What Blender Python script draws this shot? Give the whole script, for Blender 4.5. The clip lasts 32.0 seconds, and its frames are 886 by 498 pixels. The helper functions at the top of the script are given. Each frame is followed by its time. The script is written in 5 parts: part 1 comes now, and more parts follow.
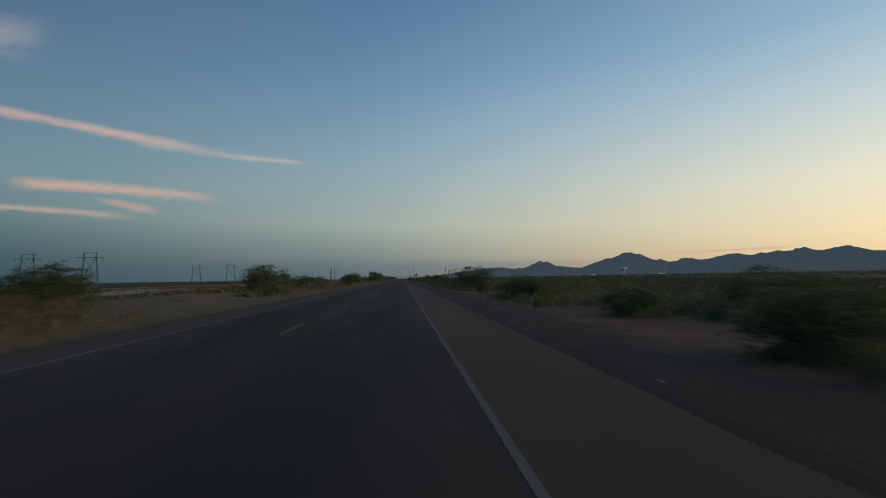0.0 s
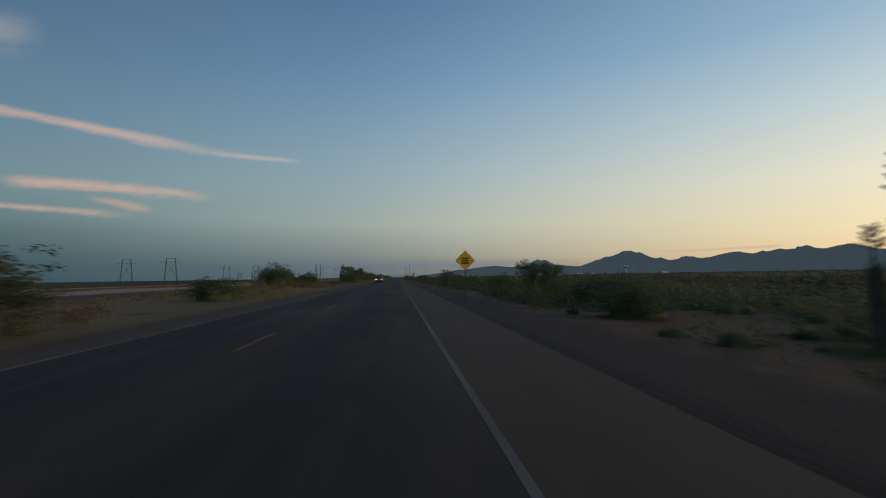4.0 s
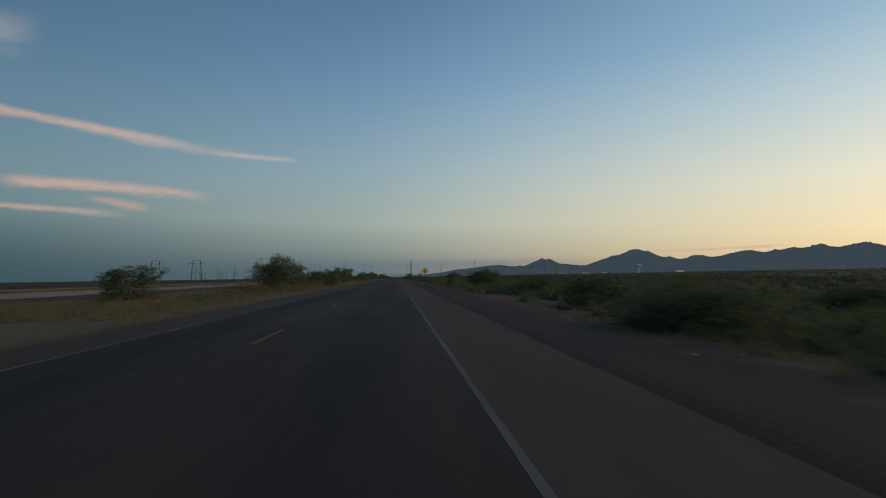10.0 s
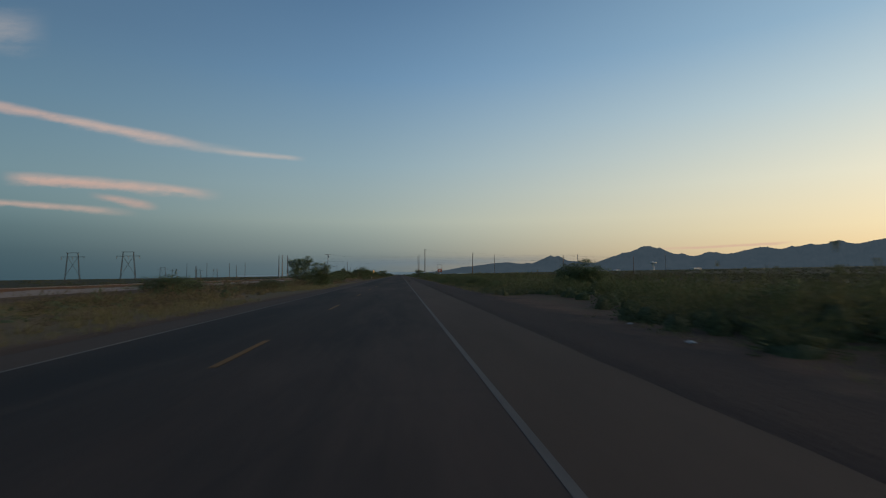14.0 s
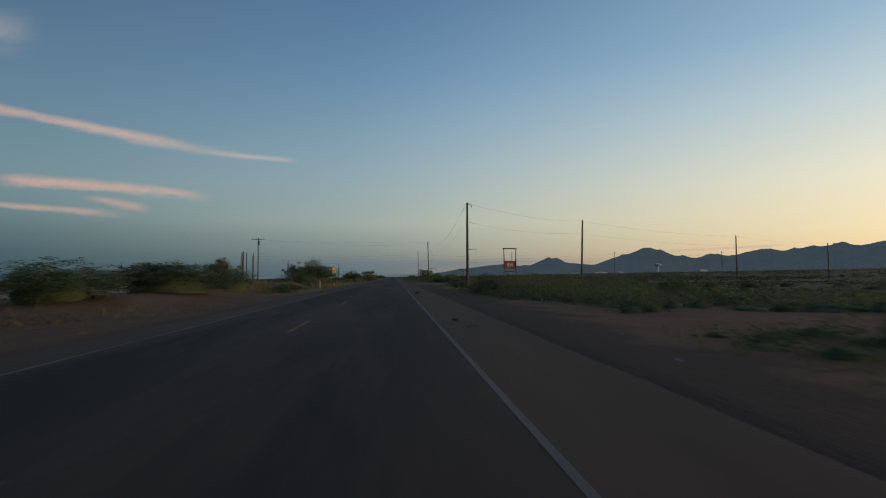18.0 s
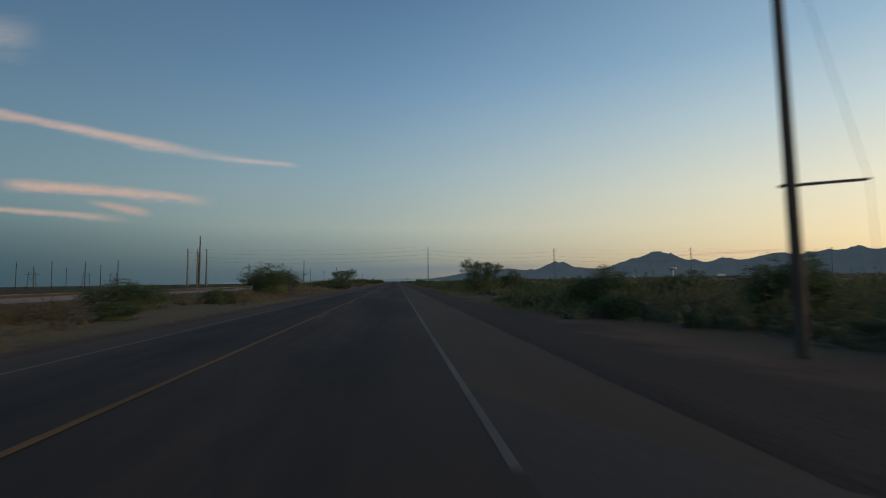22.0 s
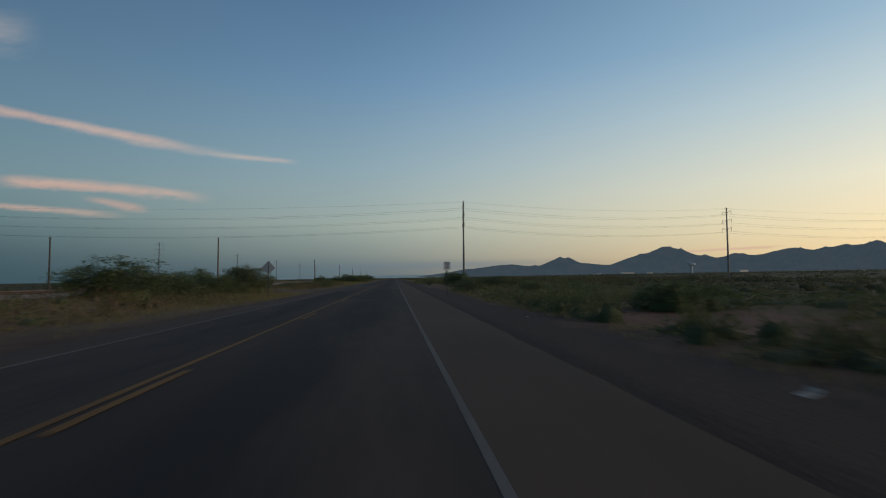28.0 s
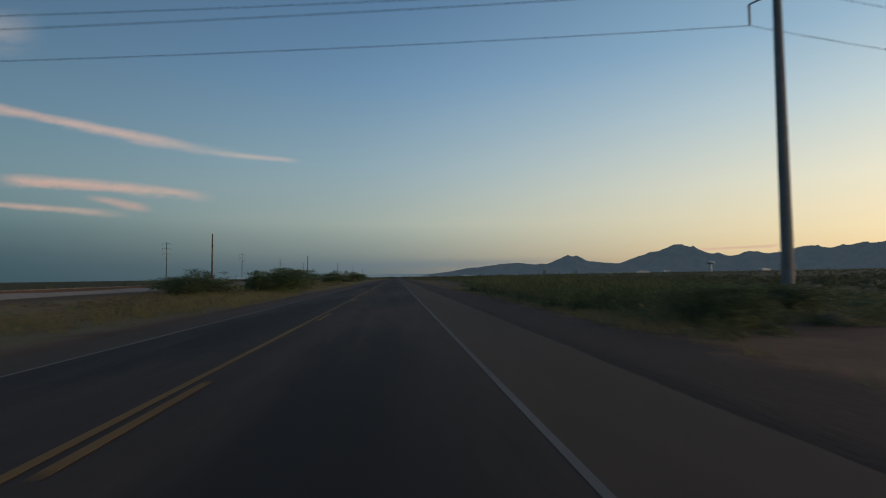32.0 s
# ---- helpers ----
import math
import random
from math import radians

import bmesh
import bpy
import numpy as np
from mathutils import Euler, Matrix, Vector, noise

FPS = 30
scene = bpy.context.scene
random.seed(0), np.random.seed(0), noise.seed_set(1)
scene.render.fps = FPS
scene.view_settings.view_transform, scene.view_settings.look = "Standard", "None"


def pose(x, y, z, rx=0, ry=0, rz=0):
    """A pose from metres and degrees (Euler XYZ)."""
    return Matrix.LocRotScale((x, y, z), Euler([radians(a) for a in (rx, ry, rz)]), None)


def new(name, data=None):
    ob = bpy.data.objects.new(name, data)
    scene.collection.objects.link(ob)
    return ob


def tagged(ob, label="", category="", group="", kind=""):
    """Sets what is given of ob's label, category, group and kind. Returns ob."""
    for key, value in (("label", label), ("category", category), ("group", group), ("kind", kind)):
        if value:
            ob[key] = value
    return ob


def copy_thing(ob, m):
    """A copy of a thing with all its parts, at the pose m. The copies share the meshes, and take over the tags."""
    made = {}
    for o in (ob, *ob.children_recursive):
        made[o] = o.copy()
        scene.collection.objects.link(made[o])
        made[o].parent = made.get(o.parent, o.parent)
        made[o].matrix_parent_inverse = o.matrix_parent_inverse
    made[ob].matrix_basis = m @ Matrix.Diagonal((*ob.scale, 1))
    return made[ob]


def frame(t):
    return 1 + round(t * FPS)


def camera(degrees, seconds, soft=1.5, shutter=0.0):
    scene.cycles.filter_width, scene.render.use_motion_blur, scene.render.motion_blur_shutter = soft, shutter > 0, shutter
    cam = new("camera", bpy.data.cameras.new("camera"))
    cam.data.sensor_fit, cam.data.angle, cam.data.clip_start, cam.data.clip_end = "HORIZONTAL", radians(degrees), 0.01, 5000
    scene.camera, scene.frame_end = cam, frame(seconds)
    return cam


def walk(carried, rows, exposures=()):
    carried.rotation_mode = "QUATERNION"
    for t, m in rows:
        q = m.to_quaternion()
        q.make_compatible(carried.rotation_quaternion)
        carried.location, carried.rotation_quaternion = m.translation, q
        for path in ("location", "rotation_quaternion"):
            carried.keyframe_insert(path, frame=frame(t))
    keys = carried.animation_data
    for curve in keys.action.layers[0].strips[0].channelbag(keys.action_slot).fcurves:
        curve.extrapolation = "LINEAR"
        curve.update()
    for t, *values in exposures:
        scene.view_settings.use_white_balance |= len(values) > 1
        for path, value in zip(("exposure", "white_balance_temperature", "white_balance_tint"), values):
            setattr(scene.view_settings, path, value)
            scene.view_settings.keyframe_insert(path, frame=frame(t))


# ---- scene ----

# ============ camera and drive ============
cam = camera(79.4, 32.0, soft=1.1, shutter=0.25)
ROLL = 0.45
DRIVE = [
    (0, 2.80, 0.00, -4.33, 3.12), (1, 2.69, 27.94, -4.74, 3.18), (2, 2.72, 56.21, -5.06, 3.12),
    (3, 2.76, 84.48, -4.99, 2.93), (4.5, 2.84, 126.89, -4.89, 3.03), (6, 2.91, 169.30, -4.99, 3.12),
    (7, 2.80, 197.67, -4.91, 2.99), (8, 2.78, 226.03, -4.82, 2.93), (9, 2.75, 254.40, -4.77, 3.00),
    (10, 2.73, 282.48, -5.02, 2.93), (11, 2.75, 310.55, -5.25, 2.81), (12, 2.81, 338.62, -4.93, 2.75),
    (13, 2.74, 366.70, -4.86, 2.81), (14, 2.59, 395.03, -4.54, 2.69), (15.5, 2.45, 438.75, -4.79, 3.00),
    (17, 2.38, 482.65, -4.95, 2.99), (18, 2.46, 511.90, -5.17, 2.93), (19, 2.62, 541.75, -5.02, 3.06),
    (20, 2.78, 572.20, -5.13, 3.36), (21, 2.80, 602.70, -4.81, 3.00), (22, 2.81, 633.20, -4.96, 3.42),
    (23, 2.90, 663.70, -5.30, 3.05), (24, 2.95, 694.20, -5.09, 2.87), (25, 2.89, 725.07, -4.99, 3.12),
    (26.5, 2.91, 771.52, -5.14, 3.05), (28, 2.95, 817.97, -5.23, 3.05), (29, 2.87, 848.93, -4.91, 3.06),
    (30, 2.75, 879.90, -4.95, 2.99), (31, 2.57, 910.40, -4.98, 2.81), (32, 2.38, 940.90, -5.01, 2.93),
]
EYE = 1.26
walk(cam, [(t, pose(x, y, EYE, 90 + pitch, ROLL, yaw)) for t, x, y, yaw, pitch in DRIVE])


# ============ colour and node helpers ============
def srgb(r, g, b):
    out = []
    for c in (r, g, b):
        c = c / 255
        out.append(c / 12.92 if c <= 0.04045 else ((c + 0.055) / 1.055) ** 2.4)
    return (*out, 1.0)


class Nodes:
    """Small wrapper to write node graphs as expressions."""

    def __init__(self, tree):
        self.tree = tree

    def add(self, kind, **props):
        n = self.tree.nodes.new(kind)
        for k, v in props.items():
            setattr(n, k, v)
        return n

    def put(self, socket, value):
        if hasattr(value, "is_output"):
            self.tree.links.new(value, socket)
        else:
            socket.default_value = value

    def math(self, op, a, b=0.0, c=0.0, clamp=False):
        n = self.add("ShaderNodeMath", operation=op, use_clamp=clamp)
        self.put(n.inputs[0], a)
        self.put(n.inputs[1], b)
        if len(n.inputs) > 2:
            self.put(n.inputs[2], c)
        return n.outputs[0]

    def span(self, v, a, b, c=0.0, d=1.0, smooth=False):
        n = self.add("ShaderNodeMapRange", interpolation_type="SMOOTHSTEP" if smooth else "LINEAR", clamp=True)
        for s, x in zip(n.inputs[:5], (v, a, b, c, d)):
            self.put(s, x)
        return n.outputs[0]

    def mix(self, f, a, b, kind="MIX"):
        n = self.add("ShaderNodeMix", data_type="RGBA", blend_type=kind)
        self.put(n.inputs[0], f)
        self.put(n.inputs[6], a)
        self.put(n.inputs[7], b)
        return n.outputs[2]

    def ramp(self, f, stops, interp="LINEAR"):
        n = self.add("ShaderNodeValToRGB")
        n.color_ramp.interpolation = interp
        els = n.color_ramp.elements
        while len(els) < len(stops):
            els.new(0.5)
        for e, (p, c) in zip(els, stops):
            e.position, e.color = p, c
        self.put(n.inputs[0], f)
        return n.outputs[0]

    def noise(self, scale, detail=4.0, rough=0.55, vector=None, dims="3D"):
        n = self.add("ShaderNodeTexNoise", noise_dimensions=dims)
        n.inputs["Scale"].default_value = scale
        n.inputs["Detail"].default_value = detail
        n.inputs["Roughness"].default_value = rough
        if vector is not None:
            self.put(n.inputs["Vector"], vector)
        return n.outputs["Fac"]

    def coords(self, sx=1.0, sy=1.0, sz=1.0):
        t = self.add("ShaderNodeNewGeometry").outputs["Position"]
        m = self.add("ShaderNodeMapping")
        self.put(m.inputs["Vector"], t)
        m.inputs["Scale"].default_value = (sx, sy, sz)
        return m.outputs[0]


# ============ sky: dusk, the sun just set ahead and to the right ============
world = bpy.data.worlds.new("dusk_sky")
scene.world = world
world.use_nodes = True
world.node_tree.nodes.clear()
w = Nodes(world.node_tree)
direction = w.add("ShaderNodeTexCoord").outputs["Generated"]
sep = w.add("ShaderNodeSeparateXYZ")
w.put(sep.inputs[0], direction)
dx, dy, dz = sep.outputs
azimuth = w.math("MULTIPLY", w.math("ARCTAN2", dx, dy), 57.29578)
height = w.math("DIVIDE", w.math("MAXIMUM", dz, 0.0), 0.8)


def column(stops):
    return w.ramp(height, [(z / 0.8, srgb(*c)) for z, c in stops])


away = column([(0.0, (57, 81, 91)), (0.04, (65, 90, 99)), (0.075, (82, 108, 115)), (0.11, (101, 128, 135)), (0.16, (110, 138, 148)),
               (0.276, (95, 127, 148)), (0.385, (82, 112, 138)), (0.6, (68, 98, 129)), (0.8, (60, 90, 128))])
ahead = column([(0.0, (98, 115, 122)), (0.02, (108, 122, 126)), (0.045, (136, 147, 143)), (0.098, (166, 177, 168)), (0.2, (146, 171, 182)),
                (0.346, (110, 146, 178)), (0.472, (87, 121, 155)), (0.6, (74, 108, 146)), (0.8, (64, 94, 132))])
glow = column([(0.0, (230, 188, 138)), (0.03, (243, 211, 158)), (0.07, (245, 225, 180)), (0.15, (233, 229, 205)), (0.266, (192, 210, 214)),
               (0.372, (150, 182, 204)), (0.6, (98, 134, 168)), (0.8, (70, 100, 138))])
to_left = w.span(azimuth, 14, -47, 0, 1, True)
to_right = w.math("MULTIPLY", w.span(azimuth, -9, 57, 0, 1, True), w.span(azimuth, 100, 170, 1, 0))
sky = w.mix(to_right, w.mix(to_left, ahead, away), glow)
# the afterglow is strongest where the sun went down, well to the right of the road
off_sun = w.math("DIVIDE", w.math("SUBTRACT", azimuth, 104.0), 29.0)
over = w.math("DIVIDE", w.math("MAXIMUM", dz, 0.0), 0.38)
lobe = w.math("POWER", 2.71828, w.math("MULTIPLY", w.math("ADD", w.math("MULTIPLY", off_sun, off_sun), w.math("MULTIPLY", over, over)), -1.0))
warm = w.mix(1.0, (4.0, 2.55, 1.35, 1.0), lobe, "MULTIPLY")
sky = w.mix(1.0, sky, warm, "ADD")
# streaks of cloud, in tangent coordinates about the road's heading
front = w.math("MAXIMUM", dy, 0.02)
cu, cv = w.math("DIVIDE", dx, front), w.math("DIVIDE", dz, front)
plane = w.add("ShaderNodeCombineXYZ")
w.put(plane.inputs[0], cu)
w.put(plane.inputs[1], w.math("MULTIPLY", cv, 3.0))
wisp = w.noise(9.0, 5.0, 0.6, plane.outputs[0])
fine = w.noise(34.0, 4.0, 0.6, plane.outputs[0])


def streak(u0, v0, u1, v1, thick, fade0, fade1, bend=0.0, ragged=0.012):
    slope = (v1 - v0) / (u1 - u0)
    line = w.math("MULTIPLY_ADD", w.math("SUBTRACT", cu, u0), slope, v0)
    s = w.span(cu, u0, u1, 0, 1)
    bow = w.math("MULTIPLY", w.math("MULTIPLY", s, w.math("SUBTRACT", 1.0, s)), bend)
    line = w.math("ADD", line, bow)
    wob = w.math("MULTIPLY", w.math("SUBTRACT", wisp, 0.5), ragged)
    dist = w.math("ABSOLUTE", w.math("ADD", w.math("SUBTRACT", cv, line), wob))
    body = w.span(dist, 0.0, w.math("MULTIPLY", w.span(wisp, 0.3, 0.7, 0.7, 1.5), thick), 1, 0, True)
    ends = w.math("MULTIPLY", w.span(cu, u0 - fade0, u0 + fade0, 0, 1, True), w.span(cu, u1 + fade1, u1 - fade1, 0, 1, True))
    return w.math("MULTIPLY", w.math("MULTIPLY", body, ends), w.span(fine, 0.2, 0.62, 0.55, 1.0), clamp=True)


PINK, ROSE, PALE = srgb(216, 178, 160), srgb(208, 168, 152), srgb(192, 180, 172)
for mask, colour, amount in (
    (streak(-0.80, 0.326, -0.40, 0.246, 0.0125, 0.02, 0.07, -0.012, 0.010), PINK, 0.62),
    (streak(-0.60, 0.283, -0.42, 0.248, 0.0150, 0.05, 0.06, 0.0, 0.010), PALE, 0.25),
    (streak(-0.44, 0.250, -0.30, 0.228, 0.0120, 0.05, 0.06, 0.0, 0.008), PALE, 0.28),
    (streak(-0.33, 0.229, -0.190, 0.2165, 0.0065, 0.06, 0.02, 0.0, 0.006), PALE, 0.65),
    (streak(-0.685, 0.178, -0.365, 0.150, 0.0135, 0.03, 0.05, 0.012, 0.014), PINK, 0.62),
    (streak(-0.66, 0.171, -0.50, 0.162, 0.0090, 0.05, 0.07, 0.0, 0.012), ROSE, 0.40),
    (streak(-0.80, 0.139, -0.52, 0.118, 0.0090, 0.02, 0.06, 0.0, 0.010), PINK, 0.55),
    (streak(-0.535, 0.143, -0.45, 0.128, 0.0090, 0.03, 0.02, 0.004, 0.012), ROSE, 0.55),
    (streak(-0.78, 0.452, -0.665, 0.444, 0.0480, 0.03, 0.045, 0.0, 0.03), PALE, 0.36),
    (streak(0.52, 0.045, 0.76, 0.056, 0.004, 0.08, 0.03), ROSE, 0.7),
    (streak(-0.10, 0.020, 0.30, 0.026, 0.012, 0.15, 0.2), srgb(104, 122, 136), 0.5),
):
    sky = w.mix(w.math("MULTIPLY", mask, amount), sky, colour)
bg = w.add("ShaderNodeBackground")
w.put(bg.inputs[0], sky)
bg.inputs[1].default_value = 1.0
w.put(w.add("ShaderNodeOutputWorld").inputs[0], bg.outputs[0])


# ============ materials ============
def material(name, colour, rough=0.8, metal=0.0, spec=0.3):
    m = bpy.data.materials.new(name)
    m.use_nodes = True
    n = Nodes(m.node_tree)
    b = m.node_tree.nodes["Principled BSDF"]
    b.inputs["Roughness"].default_value, b.inputs["Metallic"].default_value = rough, metal
    b.inputs["Specular IOR Level"].default_value = spec
    if len(colour) == 3:
        colour = (*colour, 1.0)
    b.inputs["Base Color"].default_value = colour
    return m, n, b


def bumped(n, b, value, strength=0.4, distance=0.01):
    k = n.add("ShaderNodeBump")
    k.inputs["Strength"].default_value, k.inputs["Distance"].default_value = strength, distance
    n.put(k.inputs["Height"], value)
    n.put(b.inputs["Normal"], k.outputs[0])


def worn(name, dark, light, scale, rough=0.85, metal=0.0, bump=0.3, fine_scale=None, spec=0.3, stretch=(1, 1, 1)):
    m, n, b = material(name, dark, rough, metal, spec)
    v = n.coords(*stretch)
    a = n.noise(scale, 5, 0.6, v)
    f = n.noise(fine_scale or scale * 12, 3, 0.6, v)
    mixv = n.math("MULTIPLY_ADD", f, 0.45, n.math("MULTIPLY", a, 0.55))
    n.put(b.inputs["Base Color"], n.ramp(mixv, [(0.32, (*dark, 1)), (0.68, (*light, 1))]))
    if bump:
        bumped(n, b, f, bump, 0.01)
    return m


def asphalt(name, dark, light, tracks):
    m, n, b = material(name, dark, 0.9, 0, 0.12)
    stone = n.noise(90, 3, 0.7, n.coords())
    patch = n.noise(0.5, 5, 0.6, n.coords(1, 0.16, 1))
    streaks = n.noise(2.2, 4, 0.6, n.coords(1, 0.03, 1))
    f = n.math("MULTIPLY_ADD", stone, 0.35, n.math("MULTIPLY_ADD", patch, 0.45, n.math("MULTIPLY", streaks, 0.20 if tracks else 0.08)))
    col = n.ramp(f, [(0.36, (*dark, 1)), (0.64, (*light, 1))])
    if tracks:
        s = n.add("ShaderNodeSeparateXYZ")
        n.put(s.inputs[0], n.coords())
        lane = n.math("ABSOLUTE", n.math("SUBTRACT", n.math("ABSOLUTE", s.outputs[0]), 1.75))
        band = n.span(lane, 0.25, 1.5, 1, 0, True)
        col = n.mix(n.math("MULTIPLY", band, 0.66), col, (0.0235, 0.0222, 0.0202, 1))
        # bleached and oil-darkened stretches
        worn_ = n.noise(0.16, 6, 0.7, n.coords(1.6, 0.22, 1))
        col = n.mix(n.span(worn_, 0.47, 0.64, 0, 0.7), col, (0.084, 0.060, 0.046, 1))
        col = n.mix(n.span(worn_, 0.44, 0.32, 0, 0.5), col, (0.024, 0.023, 0.022, 1))
        # tar lines over old cracks
        crack = n.add("ShaderNodeTexVoronoi", feature="DISTANCE_TO_EDGE")
        crack.inputs["Scale"].default_value = 0.22
        n.put(crack.inputs["Vector"], n.coords(1, 0.35, 1))
        tar = n.span(crack.outputs["Distance"], 0.002, 0.007, 0.18, 0)
        col = n.mix(tar, col, (0.02, 0.02, 0.02, 1))
        # dust dragged out of the side road
        drift = n.math("ADD", s.outputs[0], n.math("MULTIPLY", n.math("SUBTRACT", patch, 0.5), 2.4))
        dusty = n.math("MULTIPLY", n.span(drift, 1.2, 3.4, 0, 1, True), n.math("MULTIPLY", n.span(s.outputs[1], 584, 602), n.span(s.outputs[1], 650, 632)))
        col = n.mix(n.math("MULTIPLY", dusty, 0.9), col, n.ramp(stone, [(0.3, (0.042, 0.033, 0.027, 1)), (0.7, (0.060, 0.047, 0.039, 1))]))
    n.put(b.inputs["Base Color"], col)
    bumped(n, b, stone, 0.35, 0.006)
    return m


def paint(name, colour, rub):
    m, n, b = material(name, colour, 0.85, 0, 0.12)
    chips = n.noise(7, 6, 0.7, n.coords())
    grime = n.noise(0.8, 4, 0.6, n.coords(1, 0.2, 1))
    c = n.mix(n.span(grime, 0.3, 0.7), (*[k * 0.62 for k in colour], 1), (*colour, 1))
    c = n.mix(n.span(chips, 0.62 - rub, 0.70 - rub), c, (0.075, 0.072, 0.07, 1))
    n.put(b.inputs["Base Color"], c)
    return m


def leafy(name, tones, rough=0.75, patch=0.35, own=0.6):
    m, n, b = material(name, tones[0], rough, 0, 0.2)
    isl = n.add("ShaderNodeNewGeometry").outputs["Random Per Island"]
    big = n.span(n.noise(patch, 4, 0.6, n.coords()), 0.3, 0.7)
    f = n.math("MULTIPLY_ADD", isl, own, n.math("MULTIPLY", big, 1 - own))
    tone = n.ramp(f, [(0.12 + 0.76 * i / (len(tones) - 1), (*t, 1)) for i, t in enumerate(tones)])
    sprig = n.noise(11, 5, 0.75, n.coords())
    dim = n.span(sprig, 0.32, 0.62, 0.6, 1.35)
    shade = n.add("ShaderNodeCombineXYZ")
    for k in range(3):
        n.put(shade.inputs[k], dim)
    n.put(b.inputs["Base Color"], n.mix(1.0, tone, shade.outputs[0], "MULTIPLY"))
    bumped(n, b, sprig, 0.9, 0.10)
    # thin leaves let some light through
    tr = n.add("ShaderNodeBsdfTranslucent")
    n.put(tr.inputs[0], b.inputs["Base Color"].links[0].from_socket)
    mx = n.add("ShaderNodeMixShader")
    mx.inputs[0].default_value = 0.35
    n.put(mx.inputs[1], b.outputs[0])
    n.put(mx.inputs[2], tr.outputs[0])
    n.put(m.node_tree.nodes["Material Output"].inputs[0], mx.outputs[0])
    return m


def glowing(name, colour, strength):
    m, n, b = material(name, colour, 0.4)
    b.inputs["Emission Color"].default_value = (*colour, 1)
    b.inputs["Emission Strength"].default_value = strength
    return m


M_ROAD = asphalt("worn_asphalt", (0.0335, 0.0270, 0.0224), (0.0550, 0.0428, 0.0342), True)
M_SHOULDER = asphalt("dusty_asphalt", (0.066, 0.0475, 0.0345), (0.104, 0.0745, 0.0535), False)
M_WHITE = paint("white_road_paint", (0.172, 0.155, 0.130), 0.03)
M_WHITE_WORN = paint("rubbed_white_road_paint", (0.150, 0.138, 0.120), 0.04)
M_YELLOW = paint("yellow_road_paint", (0.205, 0.118, 0.046), 0.02)


# open sand between the plants on the side of the plain
SANDY = ((11.0, 14.5, 3.0, 5.5), (15.0, 69.0, 4.0, 4.5), (12.0, 97.0, 3.0, 4.0), (11.0, 208.0, 2.5, 7.0), (11.4, 322.0, 2.5, 7.0), (10.8, 388.0, 2.5, 7.0),
         (15.2, 529.0, 6.5, 5.0), (11.0, 586.0, 3.0, 9.0), (14.9, 836.0, 4.5, 7.0), (11.3, 893.0, 3.4, 11.0), (12.0, 948.0, 3.0, 8.0), (11.8, 926.0, 3.2, 18.0),
         (15.0, 886.5, 6.5, 5.5), (18.5, 915.0, 4.0, 3.5), (11.9, 481.2, 3.4, 3.4), (10.2, 491.5, 1.6, 3.0), (10.3, 724.5, 2.6, 3.6), (14.6, 728.0, 2.8, 2.0), (17.0, 953.5, 5.0, 3.0))
SAND_LEFT = ((196, 232), (505, 562), (575, 592), (684, 748), (768, 838), (880, 900))


